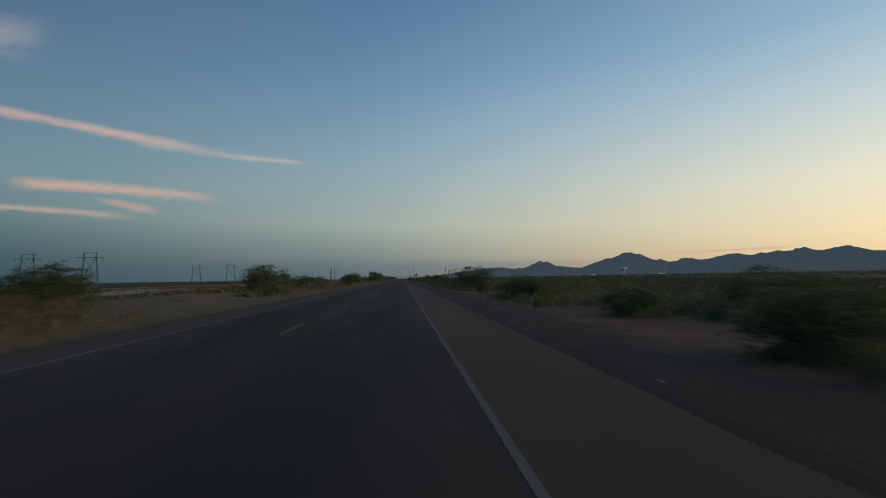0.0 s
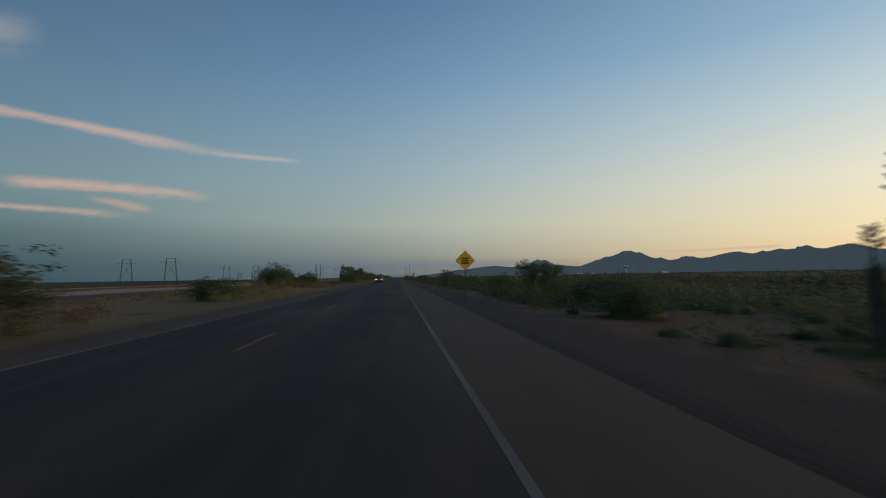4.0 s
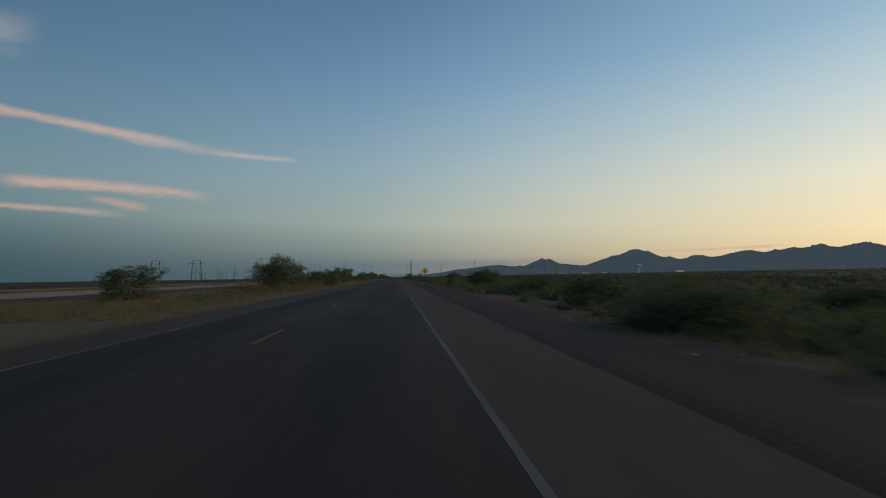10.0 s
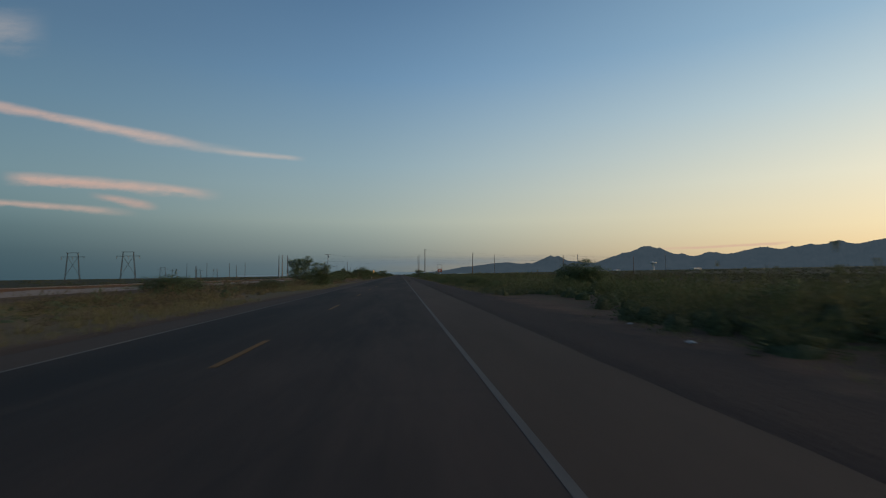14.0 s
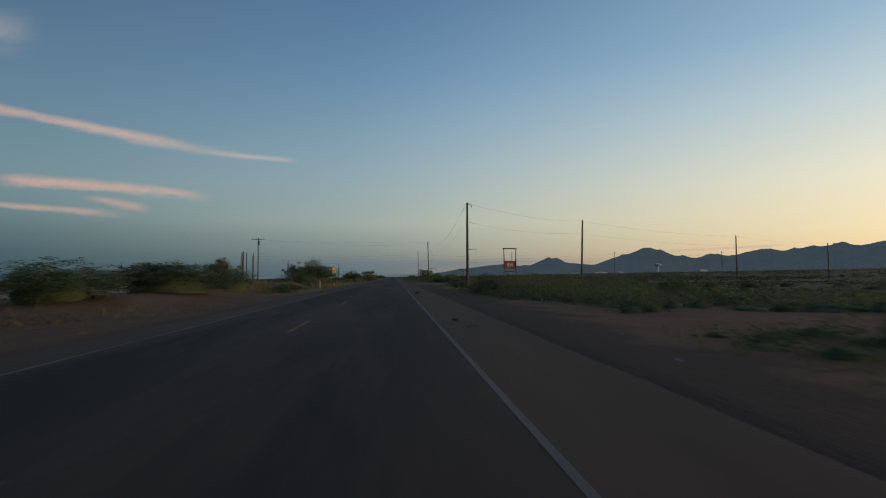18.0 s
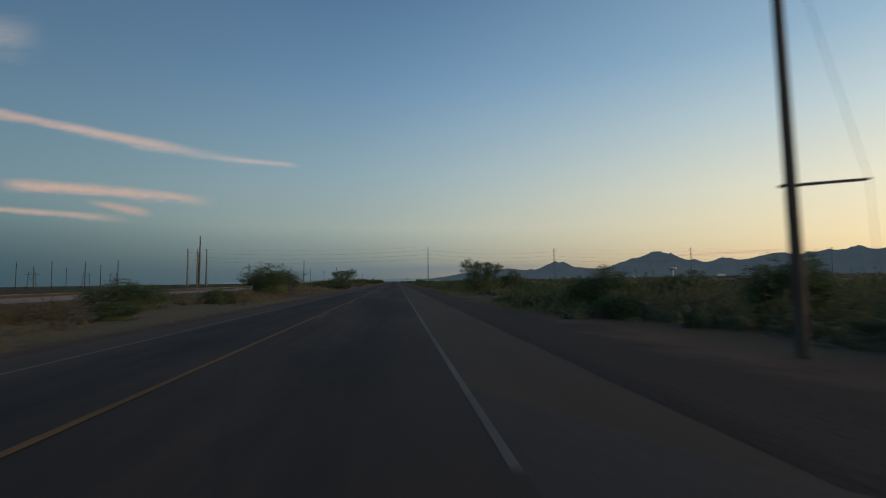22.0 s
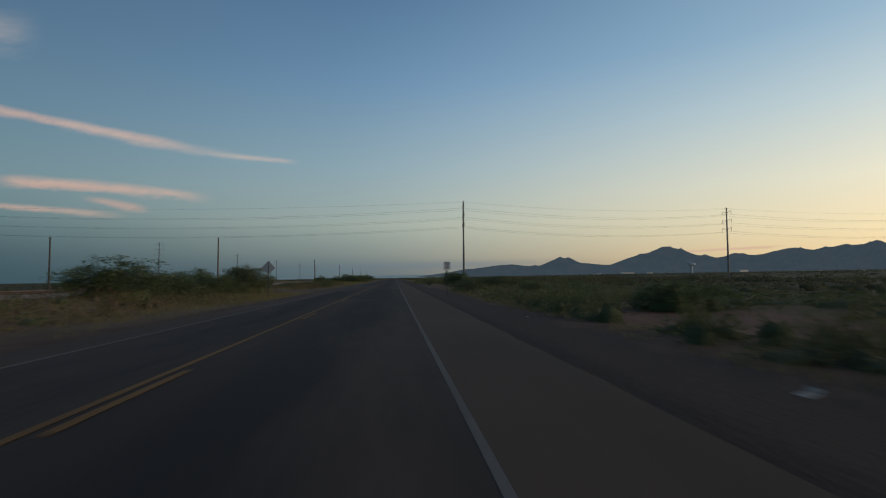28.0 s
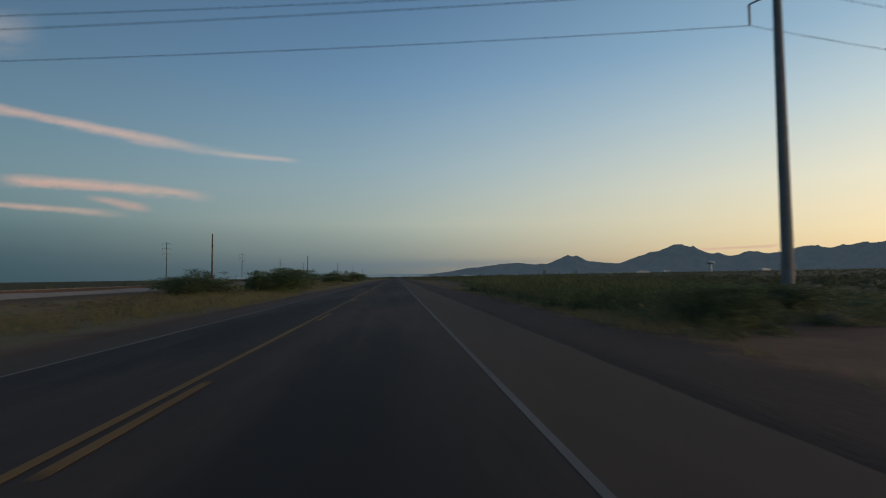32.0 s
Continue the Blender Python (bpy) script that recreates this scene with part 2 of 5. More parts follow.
def desert(name):
    m, n, b = material(name, (0.3, 0.2, 0.13), 0.95, 0, 0.15)
    geo = n.add("ShaderNodeSeparateXYZ")
    n.put(geo.inputs[0], n.coords())
    big = n.noise(0.045, 5, 0.6, n.coords())
    mid = n.noise(0.4, 5, 0.65, n.coords())
    fine_ = n.noise(9, 4, 0.7, n.coords())
    sand = n.ramp(n.math("MULTIPLY_ADD", fine_, 0.4, n.math("MULTIPLY", mid, 0.6)),
                  [(0.3, (0.072, 0.040, 0.025, 1)), (0.5, (0.120, 0.068, 0.043, 1)), (0.72, (0.170, 0.099, 0.062, 1))])
    scrub = n.ramp(n.math("MULTIPLY_ADD", fine_, 0.5, n.math("MULTIPLY", mid, 0.5)),
                   [(0.3, (0.038, 0.036, 0.017, 1)), (0.7, (0.082, 0.073, 0.036, 1))])
    # low plants cover the plain away from the highway
    away_ = n.math("ABSOLUTE", geo.outputs[0])
    cover = n.math("MULTIPLY", n.span(away_, 13, 34, 0.15, 1), n.span(big, 0.3, 0.55, 0.88, 1))
    thin = n.math("MULTIPLY", n.span(mid, 0.40, 0.54), 0.6)
    cover = n.math("MAXIMUM", cover, n.math("MULTIPLY", thin, n.span(geo.outputs[0], 9.8, 11.2)))
    verge = n.math("MULTIPLY", n.span(mid, 0.48, 0.6), 0.4)
    cover = n.math("MAXIMUM", cover, n.math("MULTIPLY", verge, n.span(away_, 8, 12)))
    # bare patches of open sand on the side of the plain
    for bx, by, rx, ry in SANDY:
        dx = n.math("MULTIPLY_ADD", geo.outputs[0], 1 / rx, -bx / rx)
        dy = n.math("MULTIPLY_ADD", geo.outputs[1], 1 / ry, -by / ry)
        round_ = n.math("ADD", n.math("MULTIPLY", dx, dx), n.math("MULTIPLY", dy, dy))
        cover = n.math("MULTIPLY", cover, n.span(round_, 0.7, 1.4))
    col = n.mix(cover, sand, scrub)
    # dead grass lies over the strip by the railway
    straw = n.ramp(fine_, [(0.3, (0.120, 0.088, 0.043, 1)), (0.7, (0.205, 0.148, 0.076, 1))])
    strawy = n.math("MULTIPLY", n.span(mid, 0.28, 0.42), n.math("MULTIPLY", n.span(geo.outputs[0], -5.0, -6.4), n.span(geo.outputs[0], -19.5, -17.5)))
    # open stretches of bare red sand on that side
    open_ = 0.0
    for y0, y1 in SAND_LEFT:
        open_ = n.math("MAXIMUM", open_, n.math("MULTIPLY", n.span(geo.outputs[1], y0 - 8, y0 + 8), n.span(geo.outputs[1], y1 + 8, y1 - 8)))
    col = n.mix(n.math("MULTIPLY", strawy, n.math("MULTIPLY_ADD", open_, -0.8, 0.9)), col, straw)
    # grey-brown gravel beside the shoulders
    grit = n.ramp(fine_, [(0.3, (0.030, 0.0215, 0.0180, 1)), (0.7, (0.054, 0.039, 0.0315, 1))])
    edge = n.math("ADD", away_, n.math("MULTIPLY", n.math("SUBTRACT", mid, 0.5), 4.5))
    edge = n.math("SUBTRACT", edge, n.span(geo.outputs[0], 0, 1, 0, 0.9))
    col = n.mix(n.math("MULTIPLY", n.span(edge, 7.3, 9.0, 1, 0), n.span(geo.outputs[0], -5.6, -4.3, 0.1, 0.9)), col, grit)
    n.put(b.inputs["Base Color"], col)
    bumped(n, b, n.math("ADD", fine_, mid), 0.6, 0.05)
    return m


M_DESERT = desert("desert_soil")
M_BALLAST = worn("rail_ballast", (0.165, 0.140, 0.113), (0.265, 0.230, 0.190), 1.2, 0.95, 0, 0.8, 14)
M_GRAVEL = worn("packed_gravel", (0.031, 0.0245, 0.0205), (0.069, 0.053, 0.043), 0.35, 0.95, 0, 0.5, 11)
M_RAIL = worn("rusty_rail", (0.07, 0.045, 0.035), (0.16, 0.10, 0.07), 3, 0.6, 0.6, 0.2)
M_RAILTOP = worn("polished_rail", (0.42, 0.41, 0.40), (0.55, 0.54, 0.52), 3, 0.28, 1.0, 0.05)
M_MESQUITE = leafy("mesquite_leaves", [(0.074, 0.104, 0.042), (0.104, 0.140, 0.060), (0.138, 0.168, 0.078), (0.17, 0.19, 0.096)])
M_CREOSOTE = leafy("creosote_leaves", [(0.074, 0.098, 0.044), (0.106, 0.132, 0.061), (0.140, 0.160, 0.080), (0.176, 0.18, 0.098)])
M_SCRUB = leafy("scrub_leaves", [(0.072, 0.098, 0.042), (0.100, 0.122, 0.055), (0.134, 0.140, 0.068), (0.178, 0.160, 0.090)], 0.8, 0.10, 0.28)
M_FARSCRUB = leafy("far_scrub_leaves", [(0.068, 0.076, 0.034), (0.090, 0.094, 0.044), (0.112, 0.106, 0.052), (0.135, 0.116, 0.062)], 0.85, 0.035, 0.2)
M_DRYSCRUB = leafy("dry_brush_leaves", [(0.095, 0.088, 0.044), (0.140, 0.116, 0.062), (0.185, 0.142, 0.080), (0.225, 0.165, 0.100)], 0.8, 0.12, 0.35)
M_GRASS = leafy("dry_grass", [(0.138, 0.138, 0.060), (0.195, 0.175, 0.082), (0.245, 0.205, 0.106), (0.165, 0.172, 0.070)], 0.8, 0.15, 0.4)
M_TWIG = worn("grey_bark", (0.055, 0.042, 0.033), (0.13, 0.105, 0.085), 6, 0.9, 0, 0.4)
M_POLE = worn("weathered_pole_wood", (0.075, 0.055, 0.042), (0.17, 0.13, 0.10), 2, 0.85, 0, 0.4, 30, stretch=(1, 1, 0.15))
M_STEEL = worn("galvanised_steel", (0.22, 0.23, 0.24), (0.36, 0.37, 0.38), 2.5, 0.5, 0.55, 0.1)
M_POLESTEEL = worn("weathered_pole_steel", (0.15, 0.147, 0.14), (0.23, 0.225, 0.215), 2.5, 0.65, 0.2, 0.1)
M_DARKSTEEL = worn("dark_steel", (0.05, 0.05, 0.052), (0.10, 0.10, 0.10), 2.5, 0.6, 0.4, 0.1)
M_WIRE, _, _ = material("power_wire", (0.035, 0.035, 0.04), 0.6, 0.3)
M_CERAMIC, _, _ = material("insulator_ceramic", (0.20, 0.15, 0.12), 0.3)
M_SIGNYELLOW = worn("yellow_sign_sheeting", (0.86, 0.44, 0.015), (0.94, 0.54, 0.025), 1.5, 0.45, 0, 0)
M_SIGNWHITE = worn("white_sign_sheeting", (0.66, 0.66, 0.63), (0.78, 0.78, 0.75), 1.5, 0.45, 0, 0)
M_SIGNBLACK, _, _ = material("black_sign_ink", (0.018, 0.018, 0.018), 0.5)
M_SIGNGREEN = worn("green_sign_sheeting", (0.01, 0.10, 0.06), (0.02, 0.15, 0.09), 2, 0.45, 0, 0)
M_SIGNBACK = worn("bare_sign_aluminium", (0.30, 0.31, 0.32), (0.42, 0.43, 0.44), 3, 0.5, 0.5, 0)
M_ORANGE = worn("faded_orange_panel", (0.48, 0.10, 0.035), (0.62, 0.16, 0.06), 1.2, 0.55, 0, 0)
M_GUARD = worn("faded_plastic", (0.16, 0.12, 0.075), (0.24, 0.18, 0.11), 4, 0.7, 0, 0)
M_TYRE = worn("black_rubber", (0.012, 0.012, 0.012), (0.03, 0.03, 0.03), 8, 0.85, 0, 0.5)
M_LITTER = worn("pale_litter", (0.32, 0.31, 0.29), (0.50, 0.49, 0.46), 8, 0.7, 0, 0.2)
M_POST = worn("painted_sign_post", (0.060, 0.066, 0.058), (0.105, 0.112, 0.100), 4, 0.7, 0.1, 0.1)
M_BOARD = worn("weathered_white_board", (0.36, 0.36, 0.35), (0.50, 0.50, 0.48), 1.2, 0.7, 0, 0.1)
M_CARDBOARD = worn("faded_cardboard", (0.20, 0.17, 0.13), (0.34, 0.30, 0.25), 6, 0.85, 0, 0.2)
M_CARPAINT, _, _b = material("grey_car_paint", (0.022, 0.022, 0.024), 0.32, 0.2, 0.35)
_b.inputs["Coat Weight"].default_value = 0.25
M_CARGLASS, _, _ = material("tinted_car_glass", (0.01, 0.012, 0.014), 0.06, 0, 0.6)
M_CARTRIM, _, _ = material("black_car_trim", (0.015, 0.015, 0.016), 0.5)
M_CHROME, _, _ = material("chrome", (0.6, 0.6, 0.6), 0.15, 1.0)
M_HEADLIGHT = glowing("lit_headlight", (1.0, 0.54, 0.13), 18.0)
M_TAIL, _, _ = material("red_lamp_glass", (0.35, 0.01, 0.01), 0.2)
M_PLATE, _, _ = material("number_plate", (0.55, 0.55, 0.52), 0.5)
M_CONCRETE = worn("pale_concrete", (0.48, 0.48, 0.47), (0.62, 0.62, 0.6), 0.3, 0.8, 0, 0)


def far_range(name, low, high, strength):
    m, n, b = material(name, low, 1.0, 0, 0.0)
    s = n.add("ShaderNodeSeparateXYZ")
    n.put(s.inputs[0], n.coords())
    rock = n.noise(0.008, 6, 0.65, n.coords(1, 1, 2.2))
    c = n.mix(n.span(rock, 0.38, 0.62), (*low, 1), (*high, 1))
    # rock kept nearly black; the blue distance haze is put in as emission
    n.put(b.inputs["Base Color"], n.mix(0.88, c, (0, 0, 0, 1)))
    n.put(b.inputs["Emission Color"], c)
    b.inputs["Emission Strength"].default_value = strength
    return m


# hazy blues that glow by themselves, paler for the farther hills
M_RANGE = far_range("far_mountain_haze_glow", (0.041, 0.060, 0.077), (0.048, 0.067, 0.084), 0.9)
M_RANGE_FAR = far_range("farther_mountain_haze_glow", (0.105, 0.150, 0.178), (0.115, 0.160, 0.188), 0.9)


# ============ mesh helpers ============
def empty(name, m=None):
    ob = new(name)
    ob.empty_display_size = 0.2
    if m is not None:
        ob.matrix_basis = m
    return ob


def part(name, bm, mat, parent=None, label=""):
    me = bpy.data.meshes.new(name)
    bm.to_mesh(me)
    bm.free()
    me.materials.append(mat)
    ob = new(name, me)
    ob.parent = parent
    if label:
        tagged(ob, label)
    return ob


def array_mesh(name, verts, faces, mat, parent=None, smooth=False):
    """A mesh from numpy arrays of corners and of faces with the same number of corners."""
    verts, faces = np.asarray(verts, np.float32), np.asarray(faces, np.int32)
    me = bpy.data.meshes.new(name)
    k = faces.shape[1]
    me.vertices.add(len(verts))
    me.vertices.foreach_set("co", verts.ravel())
    me.loops.add(faces.size)
    me.loops.foreach_set("vertex_index", faces.ravel())
    me.polygons.add(len(faces))
    me.polygons.foreach_set("loop_start", np.arange(0, faces.size, k, dtype=np.int32))
    me.polygons.foreach_set("use_smooth", np.full(len(faces), smooth, dtype=bool))
    me.update()
    me.validate()
    me.materials.append(mat)
    ob = new(name, me)
    ob.parent = parent
    return ob


def box(bm, sx, sy, sz, m=None, bevel=0.0):
    r = bmesh.ops.create_cube(bm, size=1.0)
    vs = r["verts"]
    bmesh.ops.scale(bm, verts=vs, vec=(sx, sy, sz))
    if bevel:
        es = list({e for v in vs for e in v.link_edges})
        o = bmesh.ops.bevel(bm, geom=es, offset=bevel, segments=2, affect="EDGES")
        vs = list({v for f in o["faces"] for v in f.verts} | {v for v in vs if v.is_valid})
    if m is not None:
        bmesh.ops.transform(bm, matrix=m, verts=vs)
    return vs


def rod(bm, a, b, r0, r1=None, sides=10):
    """A tapered round bar from a to b."""
    a, b = Vector(a), Vector(b)
    r1 = r0 if r1 is None else r1
    way = b - a
    turn = way.to_track_quat("Z", "Y").to_matrix().to_4x4()
    bmesh.ops.create_cone(bm, cap_ends=True, segments=sides, radius1=r0, radius2=r1, depth=way.length,
                          matrix=Matrix.Translation((a + b) / 2) @ turn)


def plate(bm, outline, thick, m=None):
    """A flat plate in the XZ plane from a closed outline, its face at y = -thick / 2."""
    front_ = [bm.verts.new((x, -thick / 2, z)) for x, z in outline]
    back = [bm.verts.new((x, thick / 2, z)) for x, z in outline]
    n = len(outline)
    bm.faces.new(front_)
    bm.faces.new(back[::-1])
    for i in range(n):
        bm.faces.new((front_[i], back[i], back[(i + 1) % n], front_[(i + 1) % n]))
    if m is not None:
        bmesh.ops.transform(bm, matrix=m, verts=front_ + back)


def rounded(wd, ht, r, steps=4):
    pts = []
    for cx, cz, a0 in ((wd / 2 - r, ht / 2 - r, 0), (-wd / 2 + r, ht / 2 - r, 90), (-wd / 2 + r, -ht / 2 + r, 180), (wd / 2 - r, -ht / 2 + r, 270)):
        for i in range(steps + 1):
            a = radians(a0 + 90 * i / steps)
            pts.append((cx + r * math.cos(a), cz + r * math.sin(a)))
    return pts[::-1]


def lettering(name, text, size, mat, parent, place, squeeze=1.0):
    """Raised lettering in the built-in font, facing -y."""
    cu_ = bpy.data.curves.new(name, "FONT")
    cu_.body, cu_.size, cu_.align_x, cu_.align_y, cu_.extrude, cu_.offset = text, size, "CENTER", "CENTER", 0.002, size * 0.018
    tmp = bpy.data.objects.new(name, cu_)
    scene.collection.objects.link(tmp)
    bpy.context.view_layer.update()
    me = bpy.data.meshes.new_from_object(tmp.evaluated_get(bpy.context.evaluated_depsgraph_get()))
    bpy.data.objects.remove(tmp)
    me.materials.append(mat)
    ob = new(name, me)
    ob.parent = parent
    ob.matrix_basis = place @ pose(0, 0, 0, 90) @ Matrix.Diagonal((squeeze, 1, 1, 1))
    return ob


# ============ the ground ============
def smooth01(v):
    v = np.clip(v, 0, 1)
    return v * v * (3 - 2 * v)


def lerp_profile(x):
    """The height of the land across the highway, before its small bumps."""
    xs = [-5000, -70, -34, -29, -26.6, -21.6, -19.6, -14, -10, -5.3, -4.05, 4.9, 6.2, 9, 14, 40, 80, 5000]
    zs = [-34.0, -0.75, -0.75, -0.7, -0.06, 0.04, -0.05, -0.36, -0.38, -0.19, -0.38, -0.38, -0.2, -0.3, -0.36, -0.4, -0.3, 53.5]
    return np.interp(x, xs, zs)


def lumps(x, y):
    a = 0.5 * np.sin(x * 0.21 + 1.3 * np.sin(y * 0.07)) * np.sin(y * 0.13 + 0.8 * np.sin(x * 0.11))
    b = 0.5 * np.sin(x * 0.63 + y * 0.31 + 2.0 * np.sin(y * 0.05)) * np.sin(y * 0.47 - x * 0.29)
    return a + 0.6 * b


def land(x, y):
    x, y = np.asarray(x, float), np.asarray(y, float)
    side = smooth01((np.abs(x) - 7.5) / 6) * (1 - 0.8 * smooth01((x + 31) / 3) * smooth01((-17.5 - x) / 3))
    heaps = smooth01((y - 525) / 25) * smooth01((664 - y) / 25) + 0.75 * smooth01((y - 25) / 20) * smooth01((128 - y) / 20) + smooth01((y - 680) / 30) * smooth01((868 - y) / 30) + 0.7 * smooth01((y - 165) / 20) * smooth01((250 - y) / 25)
    berm = 0.74 * np.exp(-((x + 13.5) / 3.0) ** 2) * heaps * (1 + 0.5 * lumps(x * 1.7, y * 1.9))
    return lerp_profile(x) + 0.16 * lumps(x, y) * side + berm


def spread(a, b, step, grow, end):
    out, v, s = [a], a, step
    while v < end:
        s = step if v < b else s * grow
        v += s
        out.append(min(v, end))
    return out


gx = sorted(set([-x for x in spread(0, 44, 1.1, 1.16, 4800)] + spread(0, 44, 1.1, 1.16, 4800)
                + [-29.0, -26.6, -21.6, -19.6, -5.3, -4.05, 4.9, 6.2]))
gy = [-400, -200, -90, -40] + spread(-20, 1160, 3.0, 1.12, 4880)
GX, GY = np.meshgrid(np.array(gx), np.array(gy))
GZ = land(GX, GY)
nx, ny = len(gx), len(gy)
idx = np.arange(nx * ny).reshape(ny, nx)
quads = np.stack([idx[:-1, :-1], idx[:-1, 1:], idx[1:, 1:], idx[1:, :-1]], -1).reshape(-1, 4)
ground = array_mesh("ground", np.stack([GX, GY, GZ], -1).reshape(-1, 3), quads, M_DESERT, smooth=True)
tagged(ground, "sandy desert soil with low green scrub to the horizon", "ground", kind="structure")

CROWN, LANE, LEFTLANE, SHOULDER = 0.02, 3.65, 2.98, 2.05


def strip_mesh(name, x0, x1, y0, y1, lift, mat, parent=None, columns=6, step=30.0, wave=0.0):
    """A paved band along the highway that follows its crown, with closed edges."""
    xs, ys = np.linspace(x0, x1, columns), np.arange(y0, y1 + step, step)
    ys[-1] = y1
    X, Y = np.meshgrid(xs, ys)
    if wave:
        k = 0.5 * (np.sin(Y * 0.9) + np.sin(Y * 2.3 + 1)) * wave
        X = X + k * (np.abs(X) == np.max(np.abs(xs)))
    Z = -CROWN * np.abs(X) + lift
    top = np.stack([X, Y, Z], -1).reshape(-1, 3)
    n, k = len(ys), columns
    ii = np.arange(n * k).reshape(n, k)
    f = np.stack([ii[:-1, :-1], ii[:-1, 1:], ii[1:, 1:], ii[1:, :-1]], -1).reshape(-1, 4)
    low = top.copy()
    low[:, 2] -= 0.3 if columns > 2 else 0.002
    o = n * k
    e0 = np.stack([ii[:-1, 0], ii[1:, 0], ii[1:, 0] + o, ii[:-1, 0] + o], -1)
    e1 = np.stack([ii[1:, -1], ii[:-1, -1], ii[:-1, -1] + o, ii[1:, -1] + o], -1)
    return array_mesh(name, np.concatenate([top, low]), np.concatenate([f, e0, e1]), mat, parent)


ROAD_END = 4300
road = strip_mesh("road", -LEFTLANE - 0.05, LANE + 0.05, -300, ROAD_END, 0.0, M_ROAD, columns=9, step=20)
tagged(road, "worn dark asphalt two-lane highway running dead straight", "road", kind="structure")
for name, a, b in (("shoulder", -LEFTLANE - 1.3, -LEFTLANE - 0.05), ("shoulder", LANE + 0.05, LANE + SHOULDER)):
    s = strip_mesh(name, a, b, -300, ROAD_END, -0.006, M_SHOULDER, columns=4, step=1.5, wave=0.035)
    tagged(s, "dusty brown asphalt road shoulder with a ragged edge", "shoulder", kind="structure")

JUNCTION = (597.0, 637.0)
markings = empty("road_marking")
tagged(markings, "worn white edge lines and yellow centre lines", "road marking", kind="structure")


def line_strip(name, x0, x1, y0, y1, mat):
    return strip_mesh(name, x0, x1, y0, y1, 0.0025, mat, markings, columns=2, step=10)


line_strip("edge_line", LANE - 0.044, LANE + 0.044, -300, JUNCTION[0], M_WHITE_WORN)
line_strip("edge_line", LANE - 0.044, LANE + 0.044, JUNCTION[1], ROAD_END, M_WHITE_WORN)
line_strip("edge_line", -LEFTLANE - 0.036, -LEFTLANE + 0.036, -300, ROAD_END, M_WHITE)
line_strip("centre_line", -0.17, -0.06, 624, ROAD_END, M_YELLOW)
DASH = 12.192
bm = bmesh.new()
box(bm, 0.11, 3.05, 0.004)
first_dash = part("dash", bm, M_YELLOW, markings)
first_dash.location = (0, 27.75 - DASH * 2 - 1.52, 0.002)
for i in range(-1, 50):
    d = first_dash.copy()
    scene.collection.objects.link(d)
    d.location.y = 27.75 + DASH * i - 1.52
    if d.location.y > 622:
        break
for i in range(-5, 45):
    d = first_dash.copy()
    scene.collection.objects.link(d)
    d.location = (0.10, 716.0 + DASH * i - 1.52, 0.002)

# side road on the right: it flares out to meet the highway
sx = np.array([LANE + 0.02, 4.3, 5.0, 5.75, 6.6, 8, 10, 13, 17, 22, 30, 45, 70, 110, 170])
fl = np.exp(-(sx - sx[0]) / 6.5)
lo, hi = JUNCTION[0] + 7 - 12 * fl, JUNCTION[1] - 9 + 16 * fl
sz = np.where(sx <= 5.75, -CROWN * sx - 0.003 + 0.013 * np.clip((sx - 3.7) / 0.6, 0, 1), -CROWN * 5.75 + 0.010 - 0.05 * np.clip((sx - 5.75) / 6, 0, 1))
rows_ = 14
V, Q = [], []
for i in range(len(sx)):
    for j in range(rows_):
        f_ = j / (rows_ - 1)
        V.append((sx[i], lo[i] * (1 - f_) + hi[i] * f_, sz[i] + 0.012 * math.sin(i * 2.1 + j * 1.3) * (sx[i] > 6) - 0.5 * (j in (0, rows_ - 1))))
for i in range(len(sx) - 1):
    for j in range(rows_ - 1):
        k = i * rows_ + j
        Q.append((k, k + rows_, k + rows_ + 1, k + 1))
side_road = array_mesh("side_road", V, Q, M_GRAVEL)
tagged(side_road, "dusty dark side road joining the highway", "road", kind="structure")

# railway on its low bank
bank_y = (-200, 2600)
X0 = [(-27.4, -0.5), (-26.2, 0.30), (-22.4, 0.30), (-20.4, -0.52)]
ys = np.arange(bank_y[0], bank_y[1] + 1, 4.0)
rng = np.random.default_rng(4)
V = np.array([[(x + rng.normal(0, 0.12), y, z + rng.normal(0, 0.04)) for x, z in X0] for y in ys]).reshape(-1, 3)
ii = np.arange(len(V)).reshape(len(ys), 4)
F4 = np.stack([ii[:-1, :-1], ii[:-1, 1:], ii[1:, 1:], ii[1:, :-1]], -1).reshape(-1, 4)
railway = array_mesh("rail_embankment", V, F4, M_BALLAST, smooth=True)
tagged(railway, "pale gravel railway embankment beside the highway", "embankment", kind="structure")
track = empty("railway_track")
tagged(track, "rusty steel railway track on the gravel bank", "railway track", kind="structure")
for x in (-25.05, -23.6):
    bm = bmesh.new()
    box(bm, 0.07, bank_y[1] - bank_y[0], 0.16, pose(x, (bank_y[0] + bank_y[1]) / 2, 0.42))
    box(bm, 0.15, bank_y[1] - bank_y[0], 0.03, pose(x, (bank_y[0] + bank_y[1]) / 2, 0.335))
    rail_ = part("rail", bm, M_RAIL, track)
    bm = bmesh.new()
    box(bm, 0.06, bank_y[1] - bank_y[0], 0.012, pose(x, (bank_y[0] + bank_y[1]) / 2, 0.506))
    part("running_surface", bm, M_RAILTOP, rail_, "polished steel running surface")
V, Q = [], []
